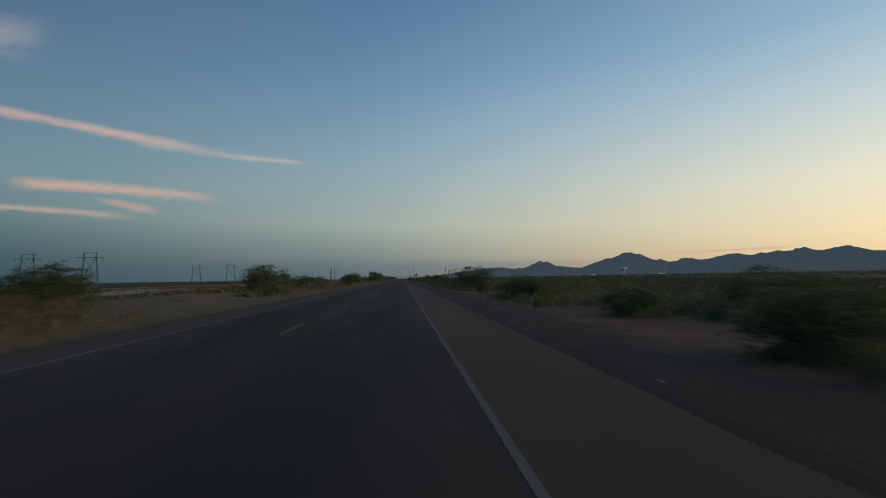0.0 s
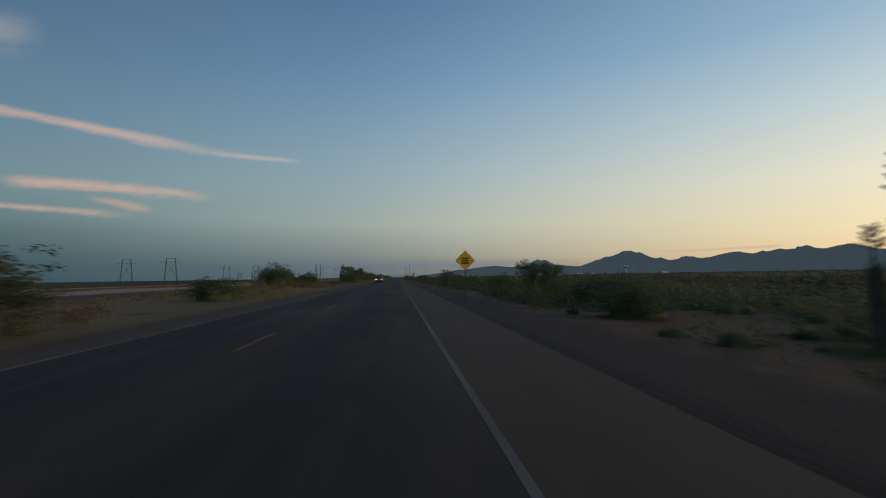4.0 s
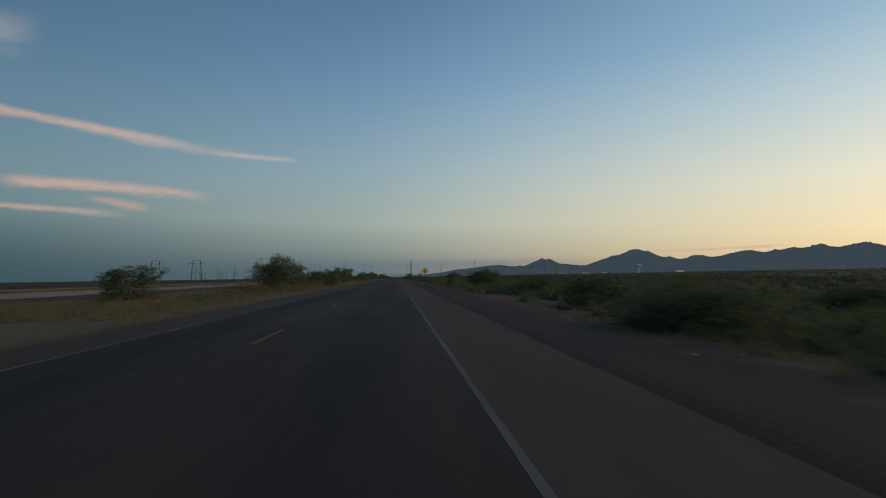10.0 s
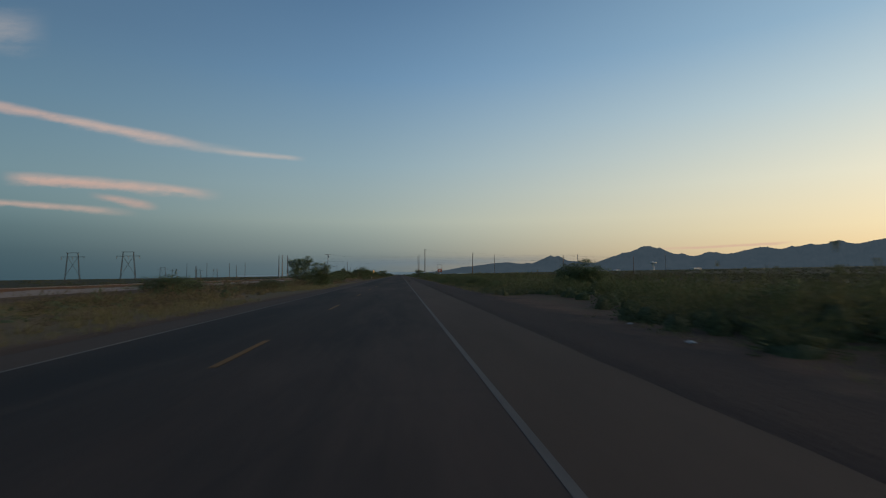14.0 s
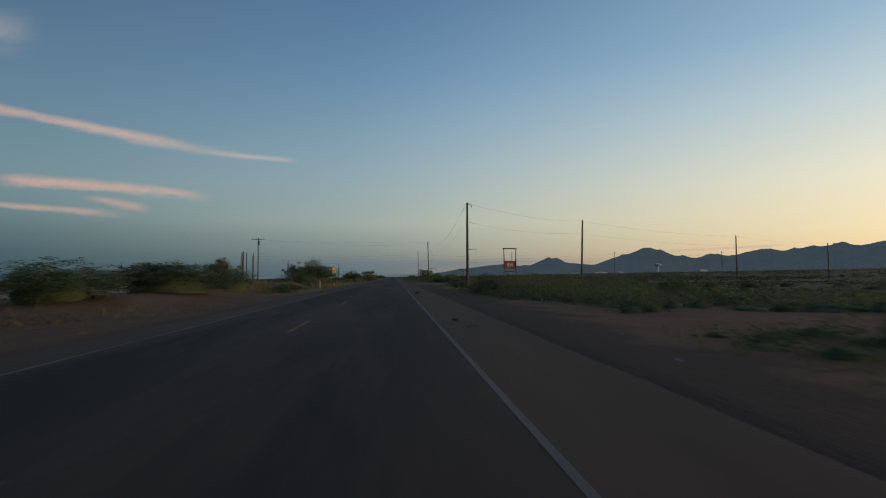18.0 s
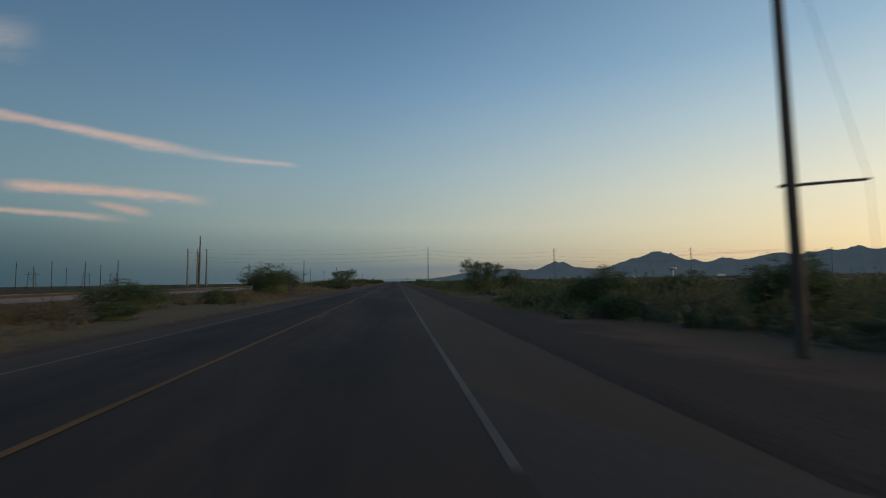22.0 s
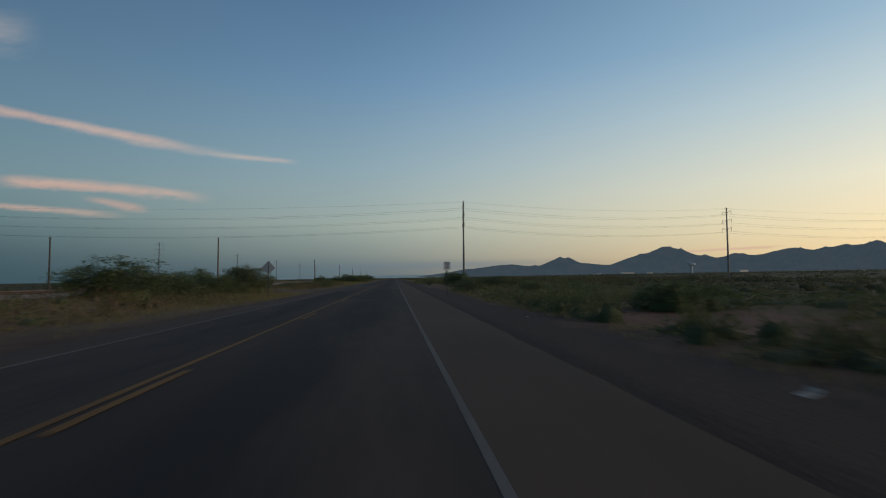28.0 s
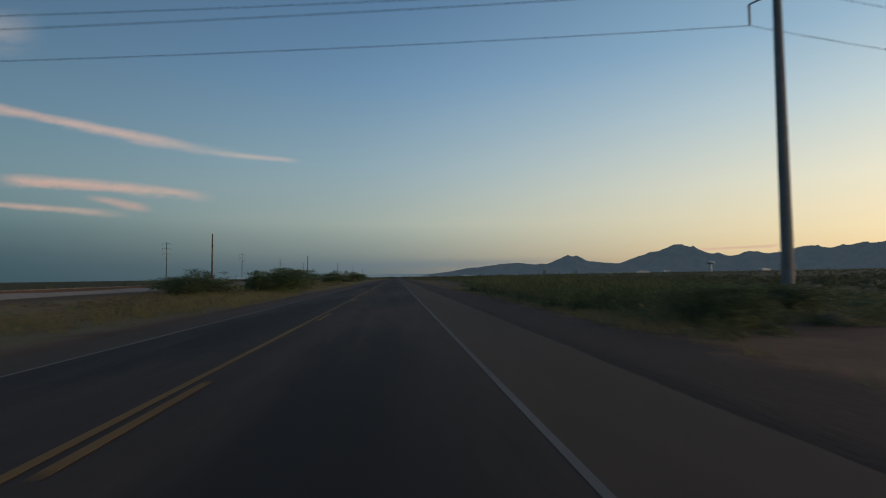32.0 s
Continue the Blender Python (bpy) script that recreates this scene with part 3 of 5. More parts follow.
for i, y in enumerate(np.arange(-20, 1500, 0.9)):
    o = len(V)
    V += [(-25.6, y, 0.28), (-23.05, y, 0.28), (-23.05, y + 0.24, 0.28), (-25.6, y + 0.24, 0.28),
          (-25.6, y, 0.345), (-23.05, y, 0.345), (-23.05, y + 0.24, 0.345), (-25.6, y + 0.24, 0.345)]
    Q += [(o + 4, o + 5, o + 6, o + 7), (o, o + 1, o + 5, o + 4), (o + 1, o + 2, o + 6, o + 5), (o + 3, o, o + 4, o + 7)]
ties = array_mesh("sleepers", V, Q, M_POLE, track)
ties["kind"] = "stuff"


# ============ mountains far off ============
MIDWAY = 460.0


def mountain_range(name, span_u, hills, base, mat, seed, label, dist=4850.0, rough=0.0011):
    """A range along u = across / ahead from the middle of the drive, built as a ridge with slopes; hills: (u, width, height), heights as slopes."""
    n = 420
    u = np.linspace(span_u[0], span_u[1], n)
    h = np.zeros(n)
    for c, wd, ht in hills:
        h = (h ** 9 + np.maximum(ht * (1 - np.abs(u - c) / wd), 0) ** 9) ** (1 / 9)
    r = np.random.default_rng(seed)
    for k in range(1, 7):
        h = h * (1 + 0.006 * np.sin(u * 23 * 1.9 ** k + r.uniform(0, 6)) / k ** 0.6)
        h += rough * np.sin(u * 31 * 1.7 ** k + r.uniform(0, 6)) / 1.35 ** k * np.clip(h / 0.012, 0, 1)
    h = np.maximum(h, 0.0) * 0.975
    ridge = dist / (1 + 0.10 * u) - 130
    rows = []
    for j, (back, part_h) in enumerate(((-900, 0.0), (-620, 0.22), (-380, 0.5), (-160, 0.8), (0, 1.0), (120, 0.5))):
        far = ridge + back * 0.75 * (0.4 + h / h.max())
        jag = 1 + 0.16 * np.sin(u * 140 + j * 1.7) * (0 < j < 4) + 0.10 * np.sin(u * 330 + j) * (0 < j < 4)
        z = (h * (ridge - MIDWAY) + EYE) * part_h * jag + base * (1 - part_h)
        rows.append(np.stack([u * (far - MIDWAY), far, z], -1))
    V_ = np.concatenate(rows)
    k_ = np.arange(len(V_)).reshape(len(rows), n)
    Q_ = np.stack([k_[:-1, :-1], k_[:-1, 1:], k_[1:, 1:], k_[1:, :-1]], -1).reshape(-1, 4)
    ob = array_mesh(name, V_, Q_, mat, smooth=True)
    return tagged(ob, label, "mountains", kind="structure")


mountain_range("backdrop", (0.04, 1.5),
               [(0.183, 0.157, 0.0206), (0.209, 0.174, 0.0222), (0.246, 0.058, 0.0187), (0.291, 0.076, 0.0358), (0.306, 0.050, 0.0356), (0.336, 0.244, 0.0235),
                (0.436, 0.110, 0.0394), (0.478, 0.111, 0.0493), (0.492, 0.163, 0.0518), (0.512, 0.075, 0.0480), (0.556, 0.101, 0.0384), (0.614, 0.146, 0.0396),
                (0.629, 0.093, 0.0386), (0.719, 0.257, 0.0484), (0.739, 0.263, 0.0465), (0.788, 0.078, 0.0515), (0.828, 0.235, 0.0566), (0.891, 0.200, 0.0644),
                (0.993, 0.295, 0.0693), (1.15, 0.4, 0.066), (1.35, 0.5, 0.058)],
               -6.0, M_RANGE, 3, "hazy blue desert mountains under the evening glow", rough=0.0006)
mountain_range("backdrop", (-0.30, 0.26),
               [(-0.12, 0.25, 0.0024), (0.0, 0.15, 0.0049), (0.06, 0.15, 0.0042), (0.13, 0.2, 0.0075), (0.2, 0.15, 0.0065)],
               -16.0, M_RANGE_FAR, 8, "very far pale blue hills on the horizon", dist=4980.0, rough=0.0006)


# ============ plants ============
def twig_tree(seed, spread_=0.5, arms=7, levels=3, lift=0.55):
    """Branches of a desert bush about 1 wide and 1 high: segments (a, b, radius a, radius b), and its tips."""
    r = random.Random(seed)
    segs, tips = [], []

    def grow(p, way, length, rad, level):
        q = p + way * length
        mid = (p + q) / 2 + Vector((r.uniform(-1, 1), r.uniform(-1, 1), r.uniform(-0.4, 0.6))) * length * 0.12
        segs.append((p, mid, rad, rad * 0.8))
        segs.append((mid, q, rad * 0.8, rad * 0.6))
        if level == 0:
            tips.append(q)
            return
        if level < levels - 1:
            tips.append(mid)
        for _ in range(r.choice((2, 3, 3))):
            turn = Vector((r.uniform(-1, 1), r.uniform(-1, 1), r.uniform(-0.35, 0.8)))
            grow(q, (way + turn * 0.85).normalized(), length * r.uniform(0.55, 0.8), rad * 0.55, level - 1)

    for i in range(arms):
        a = 2 * math.pi * (i + r.uniform(-0.35, 0.35)) / arms
        tilt = r.uniform(0.35, 1.15) * spread_ * 2
        way = Vector((math.cos(a) * tilt, math.sin(a) * tilt, lift + r.uniform(0, 0.5))).normalized()
        grow(Vector((r.uniform(-0.04, 0.04), r.uniform(-0.04, 0.04), 0)), way, r.uniform(0.2, 0.34), 0.018, levels)
    return segs, tips


def leaf_cloud(rng, centres, per, scatter, size):
    """Small leaf sprays round the centres: wedges of random turn."""
    c = np.repeat(np.asarray(centres), per, axis=0)
    n = len(c)
    c = c + rng.normal(0, 1, (n, 3)) * scatter * np.array([1, 1, 0.7])
    a = rng.normal(0, 1, (n, 3))
    a[:, 2] *= 0.7
    a /= np.linalg.norm(a, axis=1, keepdims=True)
    b = np.cross(a, rng.normal(0, 1, (n, 3)))
    b /= np.linalg.norm(b, axis=1, keepdims=True)
    s = size * rng.uniform(0.55, 1.4, (n, 1))
    a, b = a * s, b * s * 0.5
    v = np.stack([c - a, c + b + a * 0.7, c - b + a * 0.8], 1).reshape(-1, 3)
    return v, np.arange(3 * n).reshape(-1, 3)


def unit_box(segs, tips):
    pts = np.array([p for s in segs for p in s[:2]] + list(tips))
    lo, hi = pts.min(0), pts.max(0)
    wide = max(hi[0] - lo[0], hi[1] - lo[1])
    return wide, hi[2]


def half_dome(segs, bands):
    """A unit half dome as directions and four-cornered faces; segs is 6 or 8."""
    tilt = np.linspace(-0.12, 1.25, bands + 1)
    turn = np.arange(segs) * 2 * np.pi / segs
    d_ = np.array([(math.cos(a) * math.cos(t), math.sin(a) * math.cos(t), math.sin(t)) for t in tilt for a in turn])
    f_ = [(b * segs + i, b * segs + (i + 1) % segs, (b + 1) * segs + (i + 1) % segs, (b + 1) * segs + i) for b in range(bands) for i in range(segs)]
    o = bands * segs
    f_ += [(o, o + 1, o + 2, o + 3), (o, o + 3, o + 4, o + 5)] if segs == 6 else [(o, o + 1, o + 2, o + 3), (o, o + 3, o + 4, o + 7), (o + 4, o + 5, o + 6, o + 7)]
    return d_, np.array(f_)


def make_bush(seed, kind, leaves=13000, size=0.0155):
    """One bush 1 wide and 1 high, with its wooden branches and its foliage as parts."""
    rng_ = np.random.default_rng(seed)
    airy = kind == "tree"
    segs, tips = twig_tree(seed, 0.42 if airy else 0.62, 6 if airy else 9, 3, 0.75 if airy else 0.4)
    wide, tall = unit_box(segs, tips)
    sx, sz = 0.86 / wide, 0.88 / tall
    fit = lambda p: Vector((p[0] * sx, p[1] * sx, p[2] * sz))
    root = empty("mesquite_bush")
    bm_ = bmesh.new()
    for a, b, r0, r1 in segs:
        if r0 < 0.0045 and not airy:
            continue
        rod(bm_, fit(a), fit(b), max(r0 * 0.55, 0.0035), max(r1 * 0.55, 0.0025), 3)
    bmesh.ops.translate(bm_, verts=bm_.verts[:], vec=(0, 0, -0.02))
    part("wood", bm_, M_TWIG, root)
    centres = np.array([fit(p) for p in tips])
    # the crown: an uneven dome of leaves with gaps, down to the ground on the low kinds
    n_ = 230 if airy else 300
    d = rng_.normal(0, 1, (n_, 3))
    d /= np.linalg.norm(d, axis=1, keepdims=True)
    k1, k2 = rng_.uniform(0, 6.28, 2)
    lump = 1 + 0.20 * np.sin(d[:, 0] * 5 + k1) * np.sin(d[:, 1] * 4 + k2) + 0.14 * np.sin(d[:, 2] * 7 + d[:, 0] * 6 + k2)
    r_ = lump * rng_.uniform(0.45, 1.0, n_)
    if airy:
        dome = np.stack([d[:, 0] * r_ * 0.40, d[:, 1] * r_ * 0.40, 0.51 + d[:, 2] * r_ * 0.37], -1)
        low = centres * np.array([1.05, 1.05, 1]) * np.stack([np.ones(len(centres)), np.ones(len(centres)), rng_.uniform(0.15, 0.6, len(centres))], -1)
        centres = np.concatenate([centres, dome[lump > 0.96], low[::2]])
    else:
        r_ = lump * rng_.uniform(0.72, 1.0, n_)
        d[: n_ * 3 // 4, 2] = np.abs(d[: n_ * 3 // 4, 2])
        dome = np.stack([d[:, 0] * r_ * 0.44, d[:, 1] * r_ * 0.44, np.abs(0.26 + d[:, 2] * r_ * 0.58)], -1)
        centres = np.concatenate([centres[::6], dome])
    dv, df = half_dome(8, 4)
    rr_ = rng_.uniform(0.55, 1.0, len(dv)) * (1 + 0.2 * np.sin(dv[:, 0] * 4 + k1) * np.sin(dv[:, 1] * 4 + k2))
    size_ = np.array([0.27, 0.27, 0.30]) if airy else np.array([0.36, 0.36, 0.72])
    inner = dv * rr_[:, None] * size_ + (np.array([0, 0, 0.42]) if airy else 0)
    if not airy:
        array_mesh("inner_foliage", inner, df, M_MESQUITE if seed % 3 else M_CREOSOTE, root, smooth=True)
    v, q = leaf_cloud(rng_, centres, max(4, int(leaves / len(centres))), 0.036 if airy else 0.040, size)
    v[:, 2] = np.maximum(v[:, 2], 0.0)
    array_mesh("foliage", v, q, M_MESQUITE if seed % 3 else M_CREOSOTE, root)
    return root


BUSHES = [make_bush(11 + i, "bush") for i in range(7)]
LOW = [make_bush(31 + i, "bush", 6000, 0.0205) for i in range(5)]
TREES = [make_bush(41 + i, "tree", 10500, 0.0160) for i in range(4)]
pick = random.Random(5)


def bush_at(x, y, wide, tall, group, tree=False):
    stock = TREES if tree else LOW if tall < 2.0 else BUSHES
    proto = pick.choice(stock)
    m = pose(x, y, float(land(x, y)) - 0.03, 0, 0, pick.uniform(0, 360)) @ Matrix.Diagonal((wide * 1.08, wide * 1.08, tall * 1.12, 1))
    ob = copy_thing(proto, m)
    what = ("tall dark green mesquite bush with an open crown of small leaves" if tree else
            "broad dark green desert bush with dense small leaves" if tall > 2.6 else
            "low rounded green desert bush beside the road" if tall < 1.7 else "dark green desert bush growing in sandy soil")
    return tagged(ob, what, "bush", group=group)


LEFT_A = [(-16.5, 30.6, 4.9, 2.3), (-13.6, 186.3, 4.6, 2.8), (-9.4, 50.5, 2.0, 1.0), (-15.5, 80.0, 5.4, 2.4), (-12.5, 100.0, 3.6, 1.6), (-9.5, 128.0, 5.2, 2.9), (-10.5, 152.7, 3.7, 1.8),
          (-14.35, 195.5, 4.2, 2.2), (-11.15, 197.5, 3.8, 2.1), (-9.35, 259.0, 5.6, 3.0), (-9.55, 252.5, 4.6, 1.0), (-11.75, 277.0, 6.2, 3.2), (-10.45, 283.5, 3.4, 2.8), (-10.25, 290.5, 5.7, 4.8), 
          (-11.35, 348.2, 6.6, 4.1), (-11.6, 380.5, 4.6, 2.9), (-9.55, 385.0, 5.0, 3.1), (-16.0, 440.0, 5.5, 1.6)]
LEFT_B = [(-15.0, 515.8, 7.8, 1.7), (-14.6, 540.6, 6.1, 2.0), (-14.5, 553.0, 8.5, 2.2), (-12.5, 562.0, 4.4, 1.8), (-8.55, 567.5, 3.4, 1.0), (-10.9, 595.5, 2.8, 1.6),
          (-12.2, 612.8, 7.6, 4.0), (-15.8, 624.0, 5.4, 3.6), (-12.15, 699.1, 7.2, 3.1), (-13.65, 668.0, 5.4, 1.7), (-15.5, 716.0, 4.2, 1.0), (-10.8, 756.5, 4.6, 2.2),
          (-12.9, 850.0, 6.0, 2.3), (-15.8, 868.0, 6.2, 2.4), (-11.5, 871.5, 5.4, 3.0), (-15.6, 956.3, 3.7, 2.2), (-15.4, 990.1, 6.8, 2.2)]
LEFT_C = [(-9.5, 996.0, 7.0, 2.5), (-12.5, 1010.0, 6.0, 2.4), (-14.0, 1028.4, 8.8, 3.2), (-13.0, 1075.0, 8.0, 3.0), (-12.0, 1120.0, 6.0, 3.2), (-14.0, 1180.0, 8.0, 3.5), (-10.5, 488.0, 2.6, 1.4),
          (-11.0, 676.0, 3.2, 1.2), (-9.6, 658.0, 2.4, 0.9), (-14.0, 780.0, 4.2, 1.6), (-13.0, 497.0, 5.0, 1.8), (-15.2, 505.0, 5.0, 1.9), (-11.6, 512.0, 4.5, 1.6), (-13.5, 528.0, 5.0, 2.0), (-14.0, 72.0, 5.0, 1.7), (-12.5, 84.0, 4.5, 1.5), (-13.5, 92.0, 5.0, 1.6), (-13.4, 15.0, 5.0, 1.8), (-10.2, 226.0, 2.4, 0.9), (-12.0, 456.0, 3.4, 1.4), (-9.2, 802.0, 1.8, 0.8),
          (-7.9, 743.6, 3.0, 1.1), (-10.0, 745.2, 3.8, 1.2), (-12.8, 747.5, 4.2, 1.2), (-8.6, 750.6, 3.6, 2.0), (-11.4, 751.5, 4.0, 1.7), (-7.4, 778.7, 1.1, 0.7), (-6.4, 773.2, 0.9, 0.5), (-9.4, 917.0, 2.6, 0.8), (-12.8, 932.0, 3.4, 1.1), (-15.4, 934.5, 3.4, 1.0), (-11.9, 939.5, 2.4, 1.7), (-14.6, 910.5, 3.6, 0.9), (-14.0, 860.0, 4.8, 2.0), (-12.2, 864.5, 4.2, 2.2)]
LEFT_TREES = [(-11.5, 55.7, 4.7, 2.8), (-15.2, 320.0, 4.0, 2.5), (-12.75, 279.0, 5.0, 5.3), (-10.25, 405.8, 5.2, 3.8), (-9.0, 472.7, 4.2, 3.4), (-16.7, 499.0, 4.8, 4.9), (-9.8, 761.6, 6.0, 4.3), (-13.05, 596.0, 3.4, 2.6), (-16.15, 571.0, 4.2, 3.1)]
RIGHT_A = [(10.6, 9.5, 3.2, 1.6), (11.6, 39.2, 3.4, 1.8), (12.9, 116.0, 3.0, 1.9), (10.9, 195.2, 3.0, 1.8), (12.7, 218.0, 3.0, 1.8),
           (16.4, 235.0, 4.6, 2.2), (11.4, 271.3, 4.2, 1.3), (11.6, 297.2, 4.4, 1.5), (20.9, 448.0, 6.0, 2.9), (13.0, 503.0, 5.2, 1.5), (11.2, 558.8, 4.5, 1.6),
           (12.1, 583.9, 4.3, 1.5), (13.0, 726.9, 4.2, 1.5), (16.0, 842.1, 3.8, 1.5), (11.4, 874.5, 3.3, 1.5), (19.4, 963.0, 4.0, 1.3), (16.8, 931.0, 6.0, 2.6), (15.0, 899.5, 4.6, 1.8), (19.2, 900.0, 5.2, 1.9), (12.9, 957.2, 3.2, 1.5)]
RIGHT_B = [(15.5, 92.0, 4.0, 2.2), (12.4, 102.0, 4.4, 1.7), (14.0, 140.0, 4.4, 1.8), (13.5, 168.0, 4.0, 1.9), (12.6, 184.0, 3.4, 1.7), (17.5, 652.0, 3.6, 2.4), (13.5, 660.0, 4.0, 2.2),
           (20.0, 664.0, 4.2, 2.0), (16.6, 682.5, 4.4, 1.4), (16.0, 644.0, 3.6, 1.9), (13.2, 310.0, 4.4, 1.7), (14.5, 352.0, 4.6, 2.0), (15.6, 330.0, 4.4, 1.7), (13.55, 348.5, 4.4, 2.5), (16.35, 588.5, 5.5, 1.9), (14.45, 590.0, 3.6, 1.5), (19.0, 22.0, 5.0, 2.0), (17.4, 701.0, 5.6, 2.8)]
RIGHT_C = [(12.9, 638.5, 3.4, 1.6), (15.4, 636.5, 3.2, 1.8), (18.6, 637.5, 3.4, 2.0), (22.5, 637.0, 4.0, 1.8), (26.5, 639.0, 4.4, 1.7), (9.7, 480.3, 2.0, 0.8), (15.2, 486.8, 4.6, 1.5), (11.6, 488.5, 3.0, 1.2), (11.2, 720.8, 3.0, 1.0)]
RIGHT_TREES = [(12.45, 73.5, 6.6, 3.2), (13.9, 232.2, 4.6, 3.2), (13.35, 698.5, 5.2, 4.1), (15.4, 935.0, 4.2, 2.9), (12.9, 150.0, 3.3, 2.6)]
for row in LEFT_A + LEFT_B + LEFT_C:
    bush_at(*row, "bushes along the railway side")
for row in LEFT_TREES:
    bush_at(*row, "bushes along the railway side", True)
for row in RIGHT_A + RIGHT_B + RIGHT_C:
    bush_at(*row, "bushes along the open plain")
for row in RIGHT_TREES:
    bush_at(*row, "bushes along the open plain", True)
# low bushes dotted over the edge of the plain
strewn = random.Random(77)
for k in range(64):
    x, y = 11.4 + 13.0 * strewn.random() ** 1.3, 6.0 + k * 15.4 + strewn.uniform(-5, 5)
    clear = all(((x - bx) / (rx + 1)) ** 2 + ((y - by) / (ry + 1)) ** 2 > 1 for bx, by, rx, ry in SANDY)
    if clear and not 588 < y < 646:
        bush_at(x, y, strewn.uniform(1.8, 3.4), strewn.uniform(0.95, 1.55), "bushes along the open plain")
for proto in BUSHES + LOW + TREES:
    for o in list(proto.children_recursive) + [proto]:
        bpy.data.objects.remove(o)


def patchy(x, y, s=1.0):
    return 0.5 + 0.25 * (np.sin(x * 0.31 * s + 2 * np.sin(y * 0.05 * s)) + np.sin(y * 0.17 * s + 1.7 * np.sin(x * 0.13 * s + 0.4)))


def scatter(rng_, count, xr, yr, bare=0.5):
    """Places in a field, thinned where the soil is bare and off the junction, the railway and the paving."""
    x, y = rng_.uniform(*xr, count), rng_.uniform(*yr, count)
    keep = patchy(x, y) > bare * rng_.uniform(0.3, 1.2, count)
    keep &= ~((x > 0) & (x < 150) & (y > JUNCTION[0] - 1) & (y < JUNCTION[1] + 2) & ((x < 30) | ((y > JUNCTION[0] + 6) & (y < JUNCTION[1] - 7))))
    keep &= ~((x < -17.6) & (x > -29.5))
    for y0, y1 in SAND_LEFT:
        keep &= ~((x < 0) & (x > -18) & (y > y0) & (y < y1) & (rng_.uniform(0, 1, count) < 0.82))
    for bx, by, rx, ry in SANDY:
        keep &= ((x - bx) / rx) ** 2 + ((y - by) / ry) ** 2 > rng_.uniform(0.6, 1.2, count)
    return x[keep], y[keep]


def scrub_field(name, seed, fields, label, mat=M_SCRUB, core=0.72):
    """Low scrub that nobody could count, in one mesh: a small uneven heart with thin sprigs fanning out of it."""
    rng_ = np.random.default_rng(seed)
    allv, allf, count = [], [], 0
    for n, xr, yr, sprigs, wide_sprig, tall, wide, bare in fields:
        x, y = scatter(rng_, n, xr, yr, bare)
        m = len(x)
        z = land(x, y)
        h = tall * rng_.uniform(0.35, 1.15, m) * (0.30 + 1.15 * patchy(x, y, 0.45) ** 1.2)
        wd = wide * rng_.uniform(0.5, 1.3, m)
        d_, f_ = half_dome(6, 2)
        f_ = np.concatenate([f_[:, [0, 1, 2]], f_[:, [0, 2, 3]]])
        k_ = len(d_)
        r_ = core * rng_.uniform(0.6, 1.08, (m, k_))
        c = np.stack([x[:, None] + d_[:, 0] * r_ * wd[:, None] * 0.40, y[:, None] + d_[:, 1] * r_ * wd[:, None] * 0.40, z[:, None] - 0.03 + d_[:, 2] * r_ * h[:, None] * 0.6], -1).reshape(-1, 3)
        allv.append(c)
        allf.append((f_[None] + (np.arange(m) * k_)[:, None, None]).reshape(-1, 3) + count)
        count += len(c)
        # sprigs: some narrow to a point, most widen into a leafy end
        d = rng_.normal(0, 1, (m, sprigs, 3))
        d[:, :, 2] = np.abs(d[:, :, 2]) * 1.15
        d /= np.linalg.norm(d, axis=2, keepdims=True)
        lobes = 1 + 0.28 * np.sin(d[:, :, :1] * 5 + rng_.uniform(0, 6, (m, 1, 1))) * np.sin(d[:, :, 1:2] * 5 + rng_.uniform(0, 6, (m, 1, 1)))
        rad = rng_.uniform(0.45, 1.05, (m, sprigs, 1)) ** 0.8 * lobes
        half = np.stack([wd * 0.5, wd * 0.5, h * 0.95], -1)[:, None]
        base_ = np.stack([x, y, z], -1)[:, None]
        tip = (base_ + d * rad * half).reshape(-1, 3)
        root = (base_ + d * rad * half * rng_.uniform(0.68, 0.90, (m, sprigs, 1))).reshape(-1, 3)
        way = tip - root
        side = np.cross(way, rng_.normal(0, 1, way.shape))
        side /= np.linalg.norm(side, axis=1, keepdims=True) + 1e-9
        side *= wide_sprig * rng_.uniform(0.4, 1.3, (len(side), 1))
        out = rng_.uniform(0, 1, (len(side), 1)) < 0.65
        v = np.where(out[:, None], np.stack([root, tip + side, tip - side], 1), np.stack([tip, root + side, root - side], 1))
        allv.append(v.reshape(-1, 3))
        allf.append(np.arange(3 * len(v)).reshape(-1, 3) + count)
        count += 3 * len(v)
    ob = array_mesh(name, np.concatenate(allv), np.concatenate(allf), mat, smooth=True)
    return tagged(ob, label, "scrub", kind="stuff")


scrub_field("roadside_scrub", 21, [
    (4200, (9.9, 13.5), (-10, 1000), 84, 0.036, 1.0, 1.6, 0.40),
    (4300, (13, 20), (-10, 1030), 62, 0.056, 1.3, 2.4, 0.13),
    (4300, (20, 36), (-10, 1160), 36, 0.095, 1.5, 3.3, 0.08),
    (420, (12.5, 46), (640, 694), 64, 0.060, 2.0, 2.6, 0.05),
], "low dull green creosote scrub on sandy soil", M_SCRUB)
scrub_field("dry_brush", 24, [
    (4300, (-17.8, -9.0), (-10, 1060), 80, 0.030, 1.25, 1.45, 0.42),
    (900, (-9.6, -7.6), (-10, 1060), 60, 0.022, 0.45, 0.8, 0.5),
    (420, (-17.5, -11.0), (596, 668), 90, 0.034, 1.5, 1.8, 0.15),
], "brown-green dry brush between the highway and the railway", M_DRYSCRUB, 0.6)
